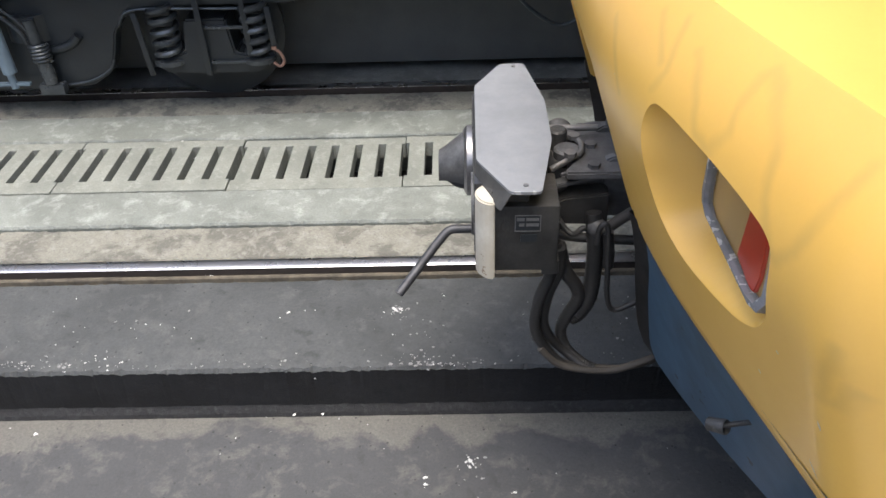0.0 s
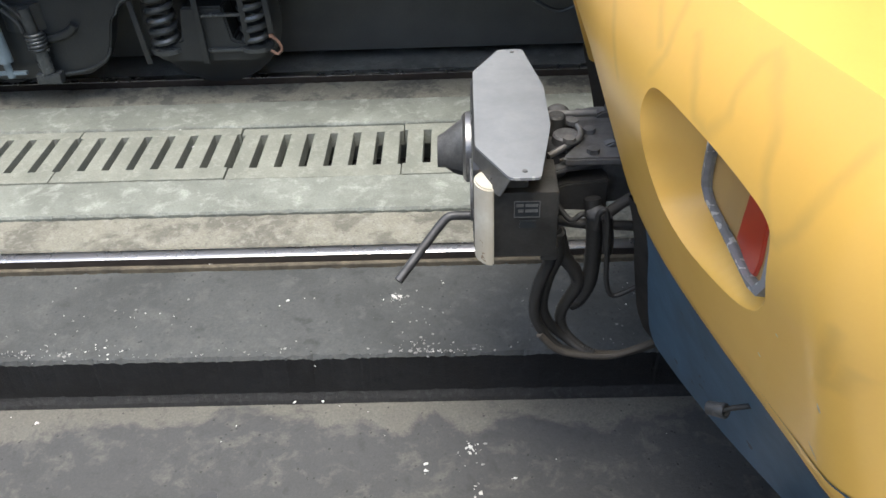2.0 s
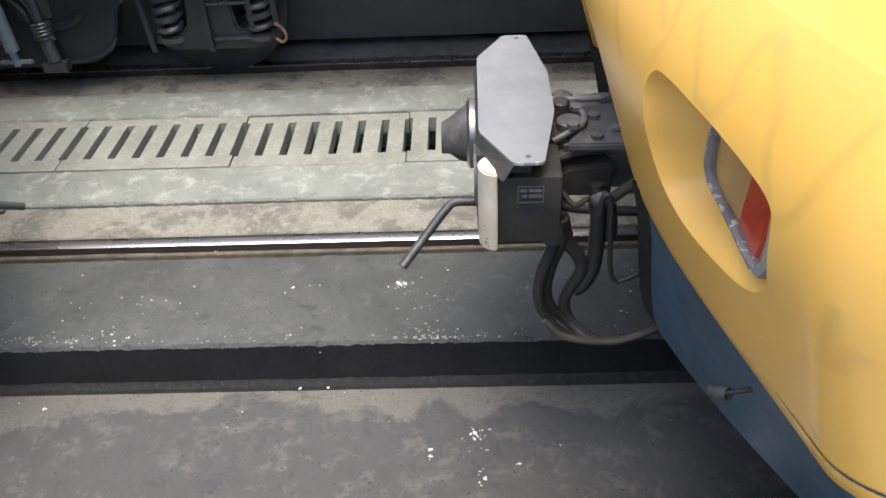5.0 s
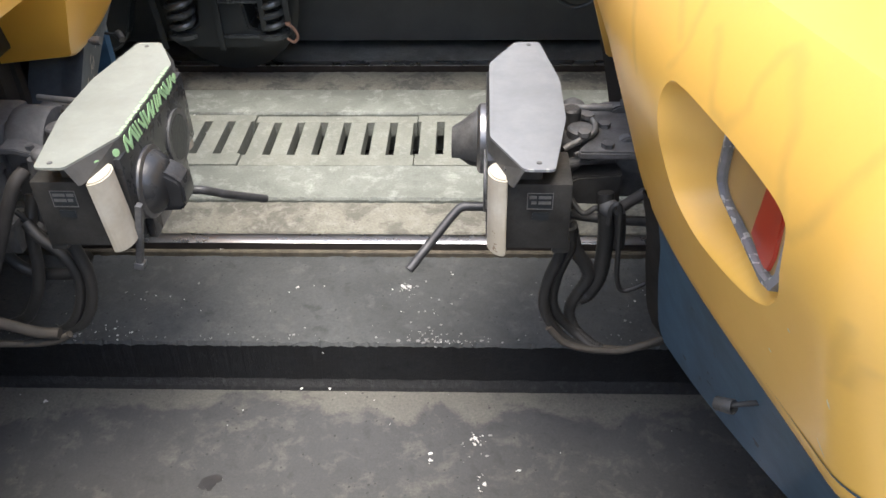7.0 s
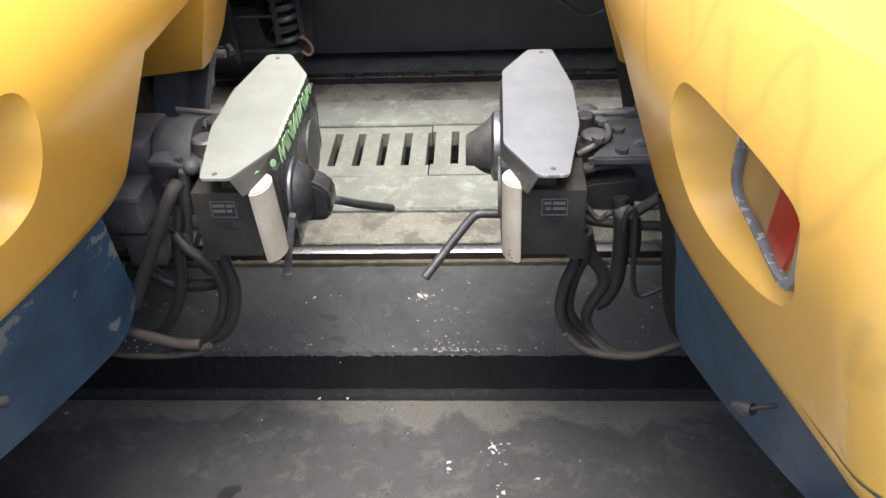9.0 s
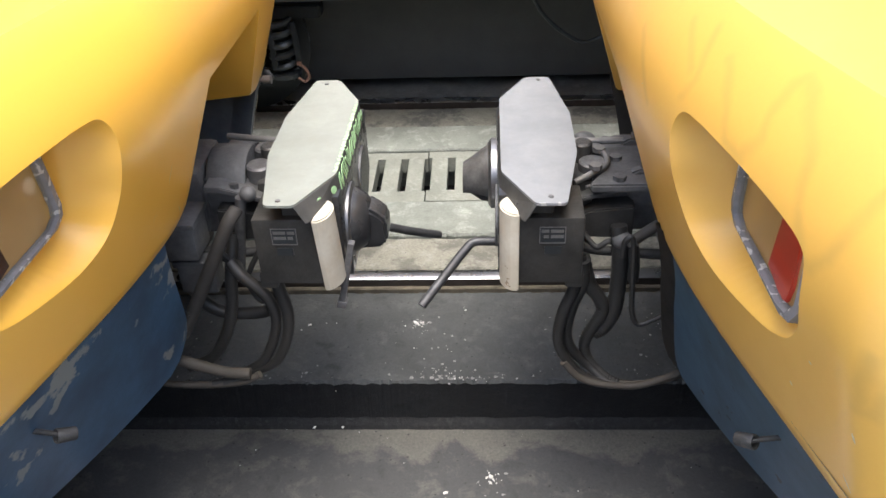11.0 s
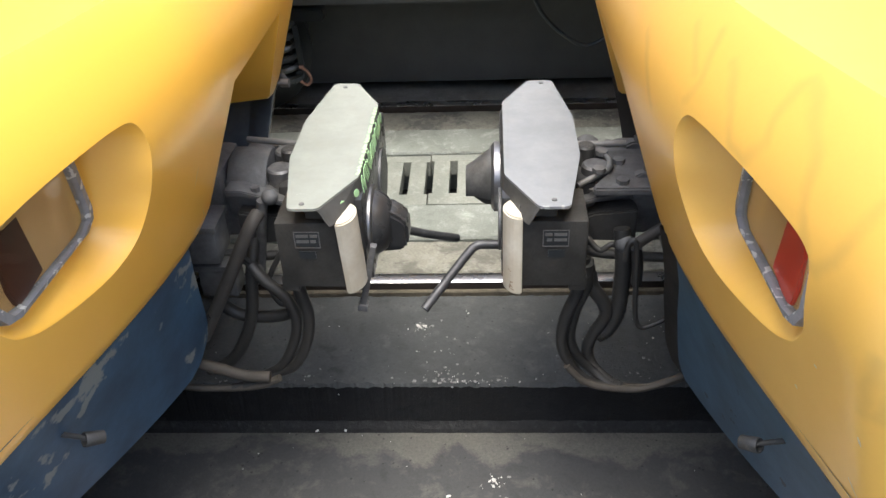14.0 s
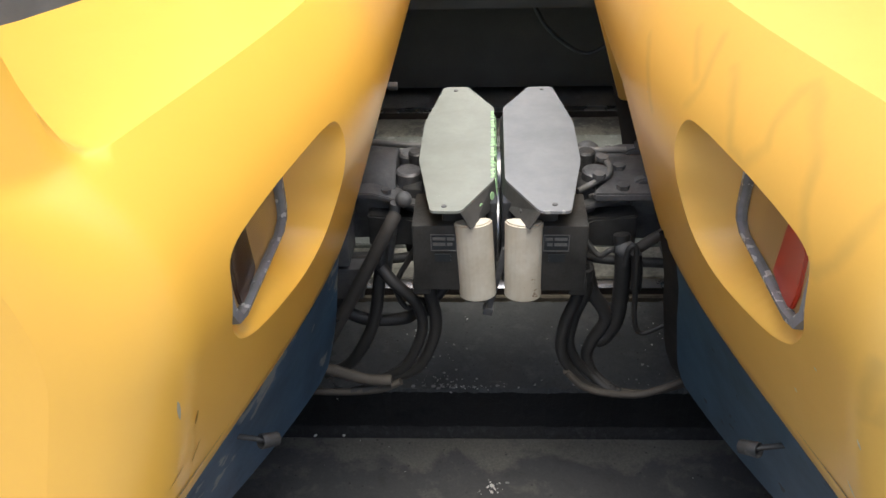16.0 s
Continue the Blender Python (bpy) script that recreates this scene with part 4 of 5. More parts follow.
    if not lettered:
        bm = bmesh.new()
        turned(bm, [(0, 0.0), (0, 0.042), (0.03, 0.042), (0.045, 0.036), (0.056, 0.022), (0.06, 0.0)], Matrix.Translation((-0.29, -0.139, 0.965)) @ pose(0, 0, 0, 0, -90, 0), 20)
        part("dome_cap", bm, DUSTY_IRON, train, "dusty rounded cap")
        bm = bmesh.new()
        tube(bm, smooth_line([(-0.275, 0.0, 1.028), (-0.318, -0.008, 1.030), (-0.340, 0.03, 1.028), (-0.332, 0.085, 1.024), (-0.295, 0.112, 1.016), (-0.235, 0.145, 1.0)]), 0.010, 10)
        for x, y in ((-0.322, -0.004), (-0.300, 0.108)):
            bolt(bm, x, y, 1.028, 0.020, 0.014)
        part("hook_lever", bm, ROD_GREY, shank, "curved worn steel hook lever")
        bm = bmesh.new()
        tube(bm, [(-0.27, 0.150, 0.985), (-0.350, 0.108, 0.990)], 0.006, 8)
        part("pin_rod", bm, RING_STEEL, shank, "thin bright rod")
        bm = bmesh.new()
        prism(bm, [(-0.60, -0.10), (-0.345, -0.06), (-0.33, 0.02), (-0.335, 0.10), (-0.28, 0.16), (-0.28, 0.185), (-0.60, 0.185)], 0.985, 1.012, 0.006)
        part("shank_cap", bm, DUSTY_IRON, shank, "dusty flat casting on the shank")
        for x, y in ((-0.372, 0.022), (-0.368, 0.150)):
            bm = bmesh.new()
            bolt(bm, x, y, 1.012, 0.020, 0.014)
            part("bolt", bm, IRON_GREY, shank)
    else:
        bm = bmesh.new()
        box(bm, -0.60, -0.47, -0.125, 0.125, 0.80, 1.035, 0.03)
        part("clamp_block", bm, DUSTY_IRON, shank, "dusty squared block behind the clamp")
    for x, y, z in ((-0.37, -0.03, 0.985), (-0.37, 0.03, 0.985), (-0.45, -0.10, 1.024), (-0.45, 0.10, 1.024), (-0.36, -0.14, 0.985), (-0.36, 0.14, 0.985))[0 if not lettered else 4:]:
        bm = bmesh.new()
        bolt(bm, x, y, z, 0.015, 0.02)
        part("bolt", bm, IRON_GREY, shank)
    # hoses on the two sides of the coupler
    hoses = [
        (RUBBER, 0.021, 0.0, [(-0.225, 0.31, 0.82), (-0.236, 0.315, 0.738), (-0.205, 0.315, 0.632), (-0.195, 0.315, 0.527), (-0.222, 0.315, 0.447), (-0.285, 0.315, 0.365), (-0.36, 0.32, 0.338), (-0.40, 0.322, 0.334)]),
        (RUBBER, 0.021, 0.0, [(-0.25, 0.27, 0.82), (-0.265, 0.285, 0.738), (-0.236, 0.285, 0.632), (-0.224, 0.285, 0.527), (-0.25, 0.285, 0.447), (-0.30, 0.28, 0.385), (-0.36, 0.312, 0.345), (-0.40, 0.32, 0.336)]),
        (BROWN_RUBBER, 0.012, 0.0, [(-0.215, 0.33, 0.44), (-0.27, 0.33, 0.375), (-0.347, 0.33, 0.345), (-0.451, 0.33, 0.338), (-0.523, 0.33, 0.363), (-0.593, 0.33, 0.40), (-0.70, 0.33, 0.47)]),
        (BROWN_RUBBER, 0.010, 0.0, [(-0.33, 0.30, 0.345), (-0.44, 0.30, 0.322), (-0.54, 0.31, 0.34), (-0.70, 0.31, 0.42)]),
        (RUBBER, 0.023, 0.002, [(-0.262, 0.25, 0.80), (-0.287, 0.26, 0.706), (-0.322, 0.26, 0.649), (-0.336, 0.26, 0.591), (-0.30, 0.26, 0.508), (-0.288, 0.26, 0.446), (-0.31, 0.27, 0.385), (-0.36, 0.30, 0.350), (-0.40, 0.318, 0.338)]),
        (RUBBER, 0.025, 0.002, [(-0.365, 0.23, 0.90), (-0.374, 0.25, 0.82), (-0.378, 0.25, 0.74), (-0.374, 0.25, 0.602), (-0.345, 0.25, 0.525), (-0.315, 0.25, 0.50)]),
        (RUBBER, 0.0085, 0.0, [(-0.37, 0.31, 0.84), (-0.373, 0.31, 0.895), (-0.39, 0.31, 0.91), (-0.40, 0.31, 0.88), (-0.409, 0.31, 0.752), (-0.419, 0.31, 0.63), (-0.446, 0.31, 0.583), (-0.52, 0.31, 0.622), (-0.60, 0.31, 0.68)]),
        (RUBBER, 0.017, 0.0, [(-0.402, 0.29, 0.87), (-0.412, 0.29, 0.80), (-0.414, 0.29, 0.74)]),
        (IRON, 0.016, 0.0, [(-0.24, 0.18, 0.80), (-0.33, 0.18, 0.775), (-0.62, 0.2, 0.765)]),
        (DUSTY_BROWN, 0.017, 0.0, [(-0.40, 0.24, 0.84), (-0.47, 0.24, 0.90), (-0.55, 0.24, 0.95)]),
        (IRON, 0.009, 0.0, [(-0.25, 0.2, 0.88), (-0.30, 0.24, 0.83), (-0.34, 0.24, 0.85), (-0.38, 0.22, 0.80)]),
        (RUBBER, 0.022, 0.0, [(-0.20, -0.31, 0.82), (-0.224, -0.31, 0.75), (-0.208, -0.31, 0.633), (-0.226, -0.31, 0.526), (-0.275, -0.31, 0.426), (-0.354, -0.30, 0.372), (-0.42, -0.325, 0.352), (-0.46, -0.333, 0.344)]),
        (RUBBER, 0.020, 0.0, [(-0.375, -0.27, 0.80), (-0.337, -0.29, 0.76), (-0.272, -0.30, 0.691), (-0.252, -0.30, 0.61), (-0.272, -0.30, 0.514), (-0.325, -0.30, 0.414), (-0.408, -0.29, 0.352), (-0.46, -0.325, 0.344), (-0.50, -0.333, 0.340)]),
        (BROWN_RUBBER, 0.012, 0.0, [(-0.33, -0.335, 0.388), (-0.40, -0.335, 0.352), (-0.52, -0.335, 0.338), (-0.66, -0.335, 0.345), (-0.75, -0.335, 0.40)]),
        (BROWN_RUBBER, 0.019, 0.0, [(-0.36, -0.34, 0.395), (-0.44, -0.34, 0.40), (-0.513, -0.34, 0.425), (-0.593, -0.34, 0.455), (-0.70, -0.34, 0.50)]),
        (RUBBER, 0.020, 0.0, [(-0.37, -0.2, 0.86), (-0.385, -0.25, 0.75), (-0.407, -0.25, 0.611), (-0.443, -0.25, 0.502), (-0.514, -0.25, 0.387), (-0.60, -0.26, 0.35)]),
        (RUBBER, 0.021, 0.0, [(-0.57, -0.2, 0.70), (-0.525, -0.2, 0.60), (-0.49, -0.2, 0.56), (-0.439, -0.2, 0.541), (-0.361, -0.2, 0.54), (-0.30, -0.2, 0.557), (-0.26, -0.2, 0.62)]),
        (DUSTY_BROWN, 0.021, 0.0, [(-0.32, -0.27, 0.99), (-0.345, -0.32, 0.955), (-0.466, -0.33, 0.721), (-0.555, -0.33, 0.555)]),
        (IRON_GREY, 0.017, 0.0, [(-0.325, -0.2, 0.99), (-0.345, -0.2, 0.88), (-0.373, -0.2, 0.72)]),
        (RUBBER, 0.009, 0.0, [(-0.41, -0.25, 0.83), (-0.353, -0.25, 0.749), (-0.325, -0.25, 0.66), (-0.30, -0.25, 0.63), (-0.27, -0.25, 0.66)]),
        (RUBBER, 0.009, 0.0, [(-0.27, -0.24, 0.85), (-0.31, -0.25, 0.78), (-0.34, -0.25, 0.74), (-0.40, -0.25, 0.80)]),
        (RUBBER, 0.008, 0.0, [(-0.53, -0.35, 0.74), (-0.56, -0.35, 0.67), (-0.545, -0.35, 0.64), (-0.51, -0.35, 0.66)]),
        (IRON, 0.016, 0.0, [(-0.24, -0.18, 0.80), (-0.33, -0.18, 0.775), (-0.62, -0.2, 0.765)]),
    ]
    for material, r, ribs, pts in hoses:
        if (pts[1][1] > 0) == lettered:
            continue
        bm = bmesh.new()
        tube(bm, smooth_line(pts, 10), r, 14, ribs, 0.014 if material == RUBBER and r > 0.0195 and pts[-1][2] < 0.345 else None)
        metal = material in (IRON, IRON_GREY, DUSTY_BROWN)
        part("pipe" if metal else "hose", bm, material, train, "" if metal else ("dusty brown rubber hose" if material == BROWN_RUBBER else "dusty black rubber hose"))
    for s, x0, x1, y0, y1, z0, z1 in ((-1, -0.60, -0.47, 0.14, 0.27, 0.80, 0.93), (-1, -0.56, -0.44, 0.16, 0.25, 0.66, 0.775), (1, -0.62, -0.50, 0.13, 0.25, 0.80, 0.92)):
        bm = bmesh.new()
        box(bm, x0, x1, min(s * y0, s * y1), max(s * y0, s * y1), z0, z1, 0.01)
        box(bm, x0 - 0.008, x1 + 0.008, min(s * y0, s * y1) - 0.006, max(s * y0, s * y1) + 0.006, z1 - 0.012, z1 + 0.008, 0.004)
        part("junction_box", bm, DUSTY_IRON, train, "dusty dark junction box")
    for x, y, z, r in ((-0.30, -0.2, 1.003, 0.026), (-0.375, -0.24, 0.755, 0.027), (-0.375, 0.25, 0.86, 0.030)):
        if (y > 0) == lettered:
            continue
        bm = bmesh.new()
        bmesh.ops.create_uvsphere(bm, u_segments=16, v_segments=10, radius=r, matrix=Matrix.Translation((x, y, z)))
        part("ball_joint", bm, DUSTY_IRON, train, "dusty steel ball joint")
    for y, z, x in ((0.315, 0.79, -0.228), (0.28, 0.79, -0.255), (-0.31, 0.79, -0.212)):
        if (y > 0) == lettered:
            continue
        bm = bmesh.new()
        turned(bm, [(-0.02, 0.0), (-0.02, 0.027), (0.02, 0.027), (0.02, 0.0)], Matrix.Translation((x, y, z)) @ pose(0, 0, 0, 0, -90, 0), 14)
        part("hose_clamp", bm, IRON, train)


def train_car(label, paint, skirt_paint, cover_material, lettered, marks):
    """A train's cab end with its lower front, coupler and a plain body behind."""
    train = tagged(new("train"), label, "train", "trains on the near track")
    part("nose", nose_shell(), paint, train, "smooth yellow painted nose")
    skirts = {}
    for s in (-1, 1):
        dusty = lettered and s > 0
        skirts[s] = part("skirt", skirt_half(s, lettered), BLUE_DUSTY if dusty else skirt_paint, train, "dust-greyed scratched blue skirt" if dusty else "blue painted lower skirt")
        tail_lamp(s, train, DARK_RED if lettered else RED)
        turn = Matrix.Translation((-0.540, s * 1.05, 0.869)) @ Vector((-0.62, s * 0.62, 0.42)).to_track_quat("X", "Z").to_matrix().to_4x4()
        bm = bmesh.new()
        turned(bm, [(-0.026, 0.0), (-0.026, 0.016), (0.016, 0.018), (0.019, 0.0165), (0.019, 0.0135), (-0.012, 0.013), (-0.012, 0.0)], turn, 18)
        tube(bm, [(-0.545, s * 1.052, 0.872), (-0.66, s * 1.05, 0.889)], 0.0065, 10)
        pin = part("towing_pin", bm, IRON, train, "stubby dark steel socket pin")
        # dark disc set in the cup for the shade of its hole
        bm = bmesh.new()
        turned(bm, [(0.008, 0.0128), (0.008, 0.0)], turn, 14)
        part("socket", bm, RUBBER, pin)
    if lettered:
        mark_rng = random.Random(11)
        for _ in range(12):
            z, y0, tilt, long = mark_rng.uniform(0.84, 1.0), mark_rng.uniform(0.53, 0.68), mark_rng.uniform(-0.5, 0.5), mark_rng.uniform(0.02, 0.06)
            bm = bmesh.new()
            row = []
            for k in range(4):
                zz, yy = z + long * (k / 3 - 0.5), y0 + long * tilt * k / 3
                q = set_back(yy, BOTTOM) + 0.006 + (BOTTOM - zz) * (0.209 + 0.4145 * max(0.0, yy - 0.43)) - 0.003
                half = 0.003 * math.sin(math.pi * (k + 0.5) / 4)
                row.append([bm.verts.new((-q, yy - half, zz)), bm.verts.new((-q, yy + half, zz))])
            for a, b in zip(row, row[1:]):
                bm.faces.new((a[0], a[1], b[1], b[0]))
            bmesh.ops.solidify(bm, geom=bm.faces[:], thickness=0.001)
            part("scratch", bm, SCRATCH, skirts[1], "white scratch in the paint", smooth=False)
        bm = bmesh.new()
        turned(bm, [(-0.09, 0.0), (-0.09, 0.008), (-0.02, 0.008), (-0.02, 0.016), (0.012, 0.016), (0.012, 0.0)], pose(-0.40, 0.56, 1.052), 14)
        part("stub_bolt", bm, ROD_GREY, train, "short pale stub bolt")
    coupler(train, cover_material, lettered)
    for y, z, dy, dz, w in marks:
        bm = bmesh.new()
        n = 5
        rows = []
        for k in range(n + 1):
            yy, zz = y + dy * k / n, z + dz * k / n
            half = w * math.sin(math.pi * (k + 0.4) / (n + 0.8))
            rows.append([bm.verts.new((-set_back(yy + o, zz) + 0.0012, yy + o, zz + 0.3 * o)) for o in (-half, half)])
        for a, b in zip(rows, rows[1:]):
            bm.faces.new((a[0], a[1], b[1], b[0]))
        bmesh.ops.solidify(bm, geom=bm.faces[:], thickness=0.0008)
        part("scratch", bm, SCRATCH if w < 0.0045 else SCUFF, train, "pale scratch in the paint" if w < 0.0045 else "brown scuff on the paint", smooth=False)
    # blue frame behind the skirt and the dark underside of the cab
    for s in (-1, 1):
        bm = bmesh.new()
        box(bm, -1.2, -0.68, s * 0.46 - 0.02, s * 0.46 + 0.02, 0.52, 1.05)
        box(bm, -0.78, -0.70, min(s * 0.36, s * 0.46), max(s * 0.36, s * 0.46), 0.42, 1.20 if lettered or s > 0 else 0.80, 0.01)
        part("bracket", bm, DUSTY_BROWN, train)
        bm = bmesh.new()
        rows = []
        for z in (1.07, 1.0, 0.90, 0.78, 0.65, 0.58, 0.545, 0.51):
            y0 = skirt_edge(z, lettered)
            q = set_back(y0, BOTTOM) + 0.006 + (BOTTOM - z) * (0.209 + 0.4145 * max(0.0, y0 - 0.43))
            fold = ((-0.030, 0.004), (-0.080, 0.014)) if lettered else ((0.026, -0.075), (-0.03, -0.085))
            rows.append([bm.verts.new((-q - 0.004, s * y0, z)), *(bm.verts.new((-q + dx, s * (y0 + dy), z + 0.01)) for dx, dy in fold)])
        for u, v in zip(rows, rows[1:]):
            for k in range(2):
                bm.faces.new((u[k], u[k + 1], v[k + 1], v[k]))
        bmesh.ops.solidify(bm, geom=bm.faces[:], thickness=0.006)
        part("skirt_return", bm, (BLUE_DUSTY if s > 0 else skirt_paint) if lettered else DUSTY_BROWN, skirts[s], "dirty folded inner edge of the skirt")
    bm = bmesh.new()
    box(bm, -1.5, -0.95, -1.4, 1.4, 0.45, 1.5)
    box(bm, -0.9, -0.62, -0.42, 0.42, 1.10, 1.48, 0.02)
    box(bm, -8.0, -1.5, -1.25, 1.25, 0.40, 1.0)
    part("underframe", bm, FAR_BLACK, train, "sooty black underframe")
    # sides, windscreen, roof
    for s in (-1, 1):
        bm = bmesh.new()
        prof = [(-set_back(1.4999, z) - 0.002, z) for z in spread([(1.045, 0.05), (CREASE, 1)])]
        x, z = prof[-1]
        prof += [(x - 0.52 * 0.28, z + 0.52 * 2.4), (x - 0.35, 3.3), (-9.0, 3.3), (-9.0, 1.02)]
        vs_a = [bm.verts.new((x, s * 1.499, z)) for x, z in prof]
        vs_b = [bm.verts.new((x - 0.03, s * 1.44, z)) for x, z in prof]
        bm.faces.new(vs_a)
        bm.faces.new(vs_b[::-1])
        for i in range(len(prof)):
            k = (i + 1) % len(prof)
            bm.faces.new((vs_a[i], vs_a[k], vs_b[k], vs_b[i]))
        part("side_panel", bm, paint, train, "yellow painted body side")
        bm = bmesh.new()
        box(bm, -9.0, -0.80, min(s * 1.44, s * 1.495), max(s * 1.44, s * 1.495), 0.5, 1.0)
        part("side_skirt", bm, skirt_paint, train)
        for x in (-2.3, -4.4):
            bm = bmesh.new()
            turned(bm, [(-0.065, 0.36), (-0.06, 0.40), (0.05, 0.385), (0.065, 0.30), (0.065, 0)], Matrix.Translation((x, s * 0.77, 0.388)) @ pose(0, 0, 0, 0, 0, 90 * s), 32)
            part("wheel", bm, FAR_BLACK, train)
    bm = bmesh.new()
    rows = []
    for i in range(13):
        y = -1.42 + 2.84 * i / 12
        rows.append([bm.verts.new((-(0.62 + 0.27 * y * y) - (z - 1.78) * 0.30, y, z)) for z in (1.75, 2.2, 2.7, 3.3)])
    for a, b in zip(rows, rows[1:]):
        for k in range(3):
            bm.faces.new((a[k], a[k + 1], b[k + 1], b[k]))
    bmesh.ops.solidify(bm, geom=bm.faces[:], thickness=0.012)
    part("windscreen", bm, WINDOW_SKY_GREY, train, "raked windscreen coloured grey for the sky it mirrors")
    bm = bmesh.new()
    box(bm, -9.0, -1.2, -1.5, 1.5, 3.28, 3.42, 0.05)
    part("roof", bm, GREY_PAINT, train)
    return train


left_train = train_car("yellow and blue train with chipped skirt rolling in to couple", YELLOW, BLUE_CHIPPED, GREY_GREEN, True,
                       [(-0.36, 1.22, -0.012, -0.04, 0.004), (-0.375, 1.17, -0.008, -0.03, 0.0035), (-0.345, 1.27, 0.004, -0.03, 0.003), (-0.40, 1.10, -0.012, -0.022, 0.0042), (-0.35, 1.33, -0.01, -0.05, 0.003), (-0.385, 1.13, 0.006, -0.02, 0.003), (-0.43, 1.10, -0.03, -0.05, 0.003), (-0.46, 1.12, 0.02, -0.03, 0.002), (-0.55, 1.30, -0.01, -0.06, 0.002), (-1.33, 1.17, -0.02, -0.04, 0.005), (-1.36, 1.27, 0.0, -0.03, 0.005), (-1.38, 1.16, -0.03, -0.03, 0.006), (-1.42, 1.35, 0.01, -0.05, 0.003), (-0.62, 1.2, -0.02, -0.02, 0.002)])
right_train = train_car("yellow and blue train with smeared nose standing on the rails", YELLOW_SMEARED, BLUE, GREY_PAINT, False,
                        [(1.36, 1.13, 0.02, -0.03, 0.002), (1.30, 1.33, 0.004, -0.006, 0.003), (1.22, 1.21, 0.005, -0.008, 0.003), (1.40, 1.27, 0.004, -0.02, 0.002), (0.62, 1.52, 0.006, 0.004, 0.003)])
right_train.matrix_world = pose(0.26, 0, 0, 0, 0, 179.2)


# ---- the train on the far track ----
def far_train():
    train = tagged(new("train"), "dark train with coil-sprung bogie on the far track", "train", "train on the far track")
    bm = bmesh.new()
    box(bm, -12, 12, 2.12, 4.80, 0.95, 3.4, 0.05)
    part("body", bm, PALE_BODY, train, "pale grey car body")
    bm = bmesh.new()
    # carried down to the bed, so the haze grey fills the dark band
    box(bm, -6.0, 6.0, 3.02, 4.0, 0.02, 0.95, 0.02)
    box(bm, -12, 12, 2.3, 4.6, 0.80, 0.94)
    box(bm, 1.5, 3.2, 2.5, 2.9, 0.45, 0.9, 0.02)
    part("underframe", bm, FAR_PANEL, train, "dark underframe greyed for haze")
    # side frame of the bogie
    bm = bmesh.new()
    prof = [(-4.2, 0.17), (-2.35, 0.15), (-2.05, 0.17), (-1.93, 0.24), (-1.87, 0.36), (-1.83, 0.50), (-1.77, 0.585), (-1.68, 0.63), (-1.56, 0.655), (-0.72, 0.66), (-0.72, 0.74), (-1.7, 0.76), (-2.0, 0.78), (-4.2, 0.78), (-4.2, 0.60), (-2.9, 0.60), (-2.75, 0.50), (-2.6, 0.30), (-2.9, 0.24), (-4.2, 0.24)]
    prism(bm, prof, 0, 0.12, 0.01, Matrix(((1, 0, 0, 0), (0, 0, 1, 2.42), (0, 1, 0, 0), (0, 0, 0, 1))))
    bogie = part("bogie", bm, FAR_BLACK, train, "black steel bogie side frame")
    bm = bmesh.new()
    prism(bm, [(-1.55, 0.24), (-1.00, 0.235), (-0.92, 0.28), (-0.92, 0.33), (-1.12, 0.37), (-1.15, 0.58), (-1.40, 0.58), (-1.43, 0.38), (-1.60, 0.33), (-1.61, 0.285)], 0, 0.2, 0.012, Matrix(((1, 0, 0, 0), (0, 0, 1, 2.40), (0, 1, 0, 0), (0, 0, 0, 1))))
    part("axle_box", bm, FAR_BLACK, bogie, "dusty dark axle box")
    for x0, x1, z in ((-1.311, -1.035, 0.525), (-1.276, -1.021, 0.308)):
        bm = bmesh.new()
        box(bm, x0, x1, 2.375, 2.40, z, z + 0.018, 0.003)
        part("step", bm, FAR_STEEL, bogie)
    for x in (-1.535, -0.985):
        bm = bmesh.new()
        helix(bm, x, 2.44, 0.33, 0.66, 0.072, 0.020, 5.0)
        part("spring", bm, FAR_STEEL, bogie, "dark coil spring with worn sheen")
        bm = bmesh.new()
        turned(bm, [(0, 0.10), (0.025, 0.10), (0.03, 0.06), (0.03, 0.0)], Matrix.Translation((x, 2.44, 0.305)) @ pose(0, 0, 0, 0, -90, 0))
        part("spring_seat", bm, FAR_STEEL, bogie)
    for x0, z0, x1, z1 in ((-1.300, 0.76, -1.292, 0.24), (-1.032, 0.76, -1.020, 0.36), (-1.675, 0.64, -1.640, 0.25), (-0.885, 0.66, -0.872, 0.42)):
        bm = bmesh.new()
        turn = math.degrees(math.atan2(x1 - x0, z0 - z1))
        box(bm, -0.017, 0.017, -0.006, 0.006, -(z0 - z1) / 2, (z0 - z1) / 2, 0.003, Matrix.Translation(((x0 + x1) / 2, 2.365, (z0 + z1) / 2)) @ pose(0, 0, 0, 0, -turn, 0))
        part("hanger", bm, FAR_BLACK, bogie)
    # the highlight along the frame's lip, laid on as tubes of paler steel
    bm = bmesh.new()
    tube(bm, smooth_line([(-1.79, 2.41, 0.545), (-1.765, 2.41, 0.600), (-1.717, 2.41, 0.635), (-1.597, 2.41, 0.648), (-1.30, 2.41, 0.642), (-0.92, 2.41, 0.634)]), 0.009, 8)
    tube(bm, smooth_line([(-1.875, 2.41, 0.34), (-1.90, 2.41, 0.295), (-1.954, 2.41, 0.25), (-2.055, 2.41, 0.205), (-2.20, 2.41, 0.183)]), 0.008, 8)
    part("rim", bm, FAR_STEEL, bogie, "rolled rim of the side frame, paler for its highlight")
    for x in (-1.30, -3.4):
        bm = bmesh.new()
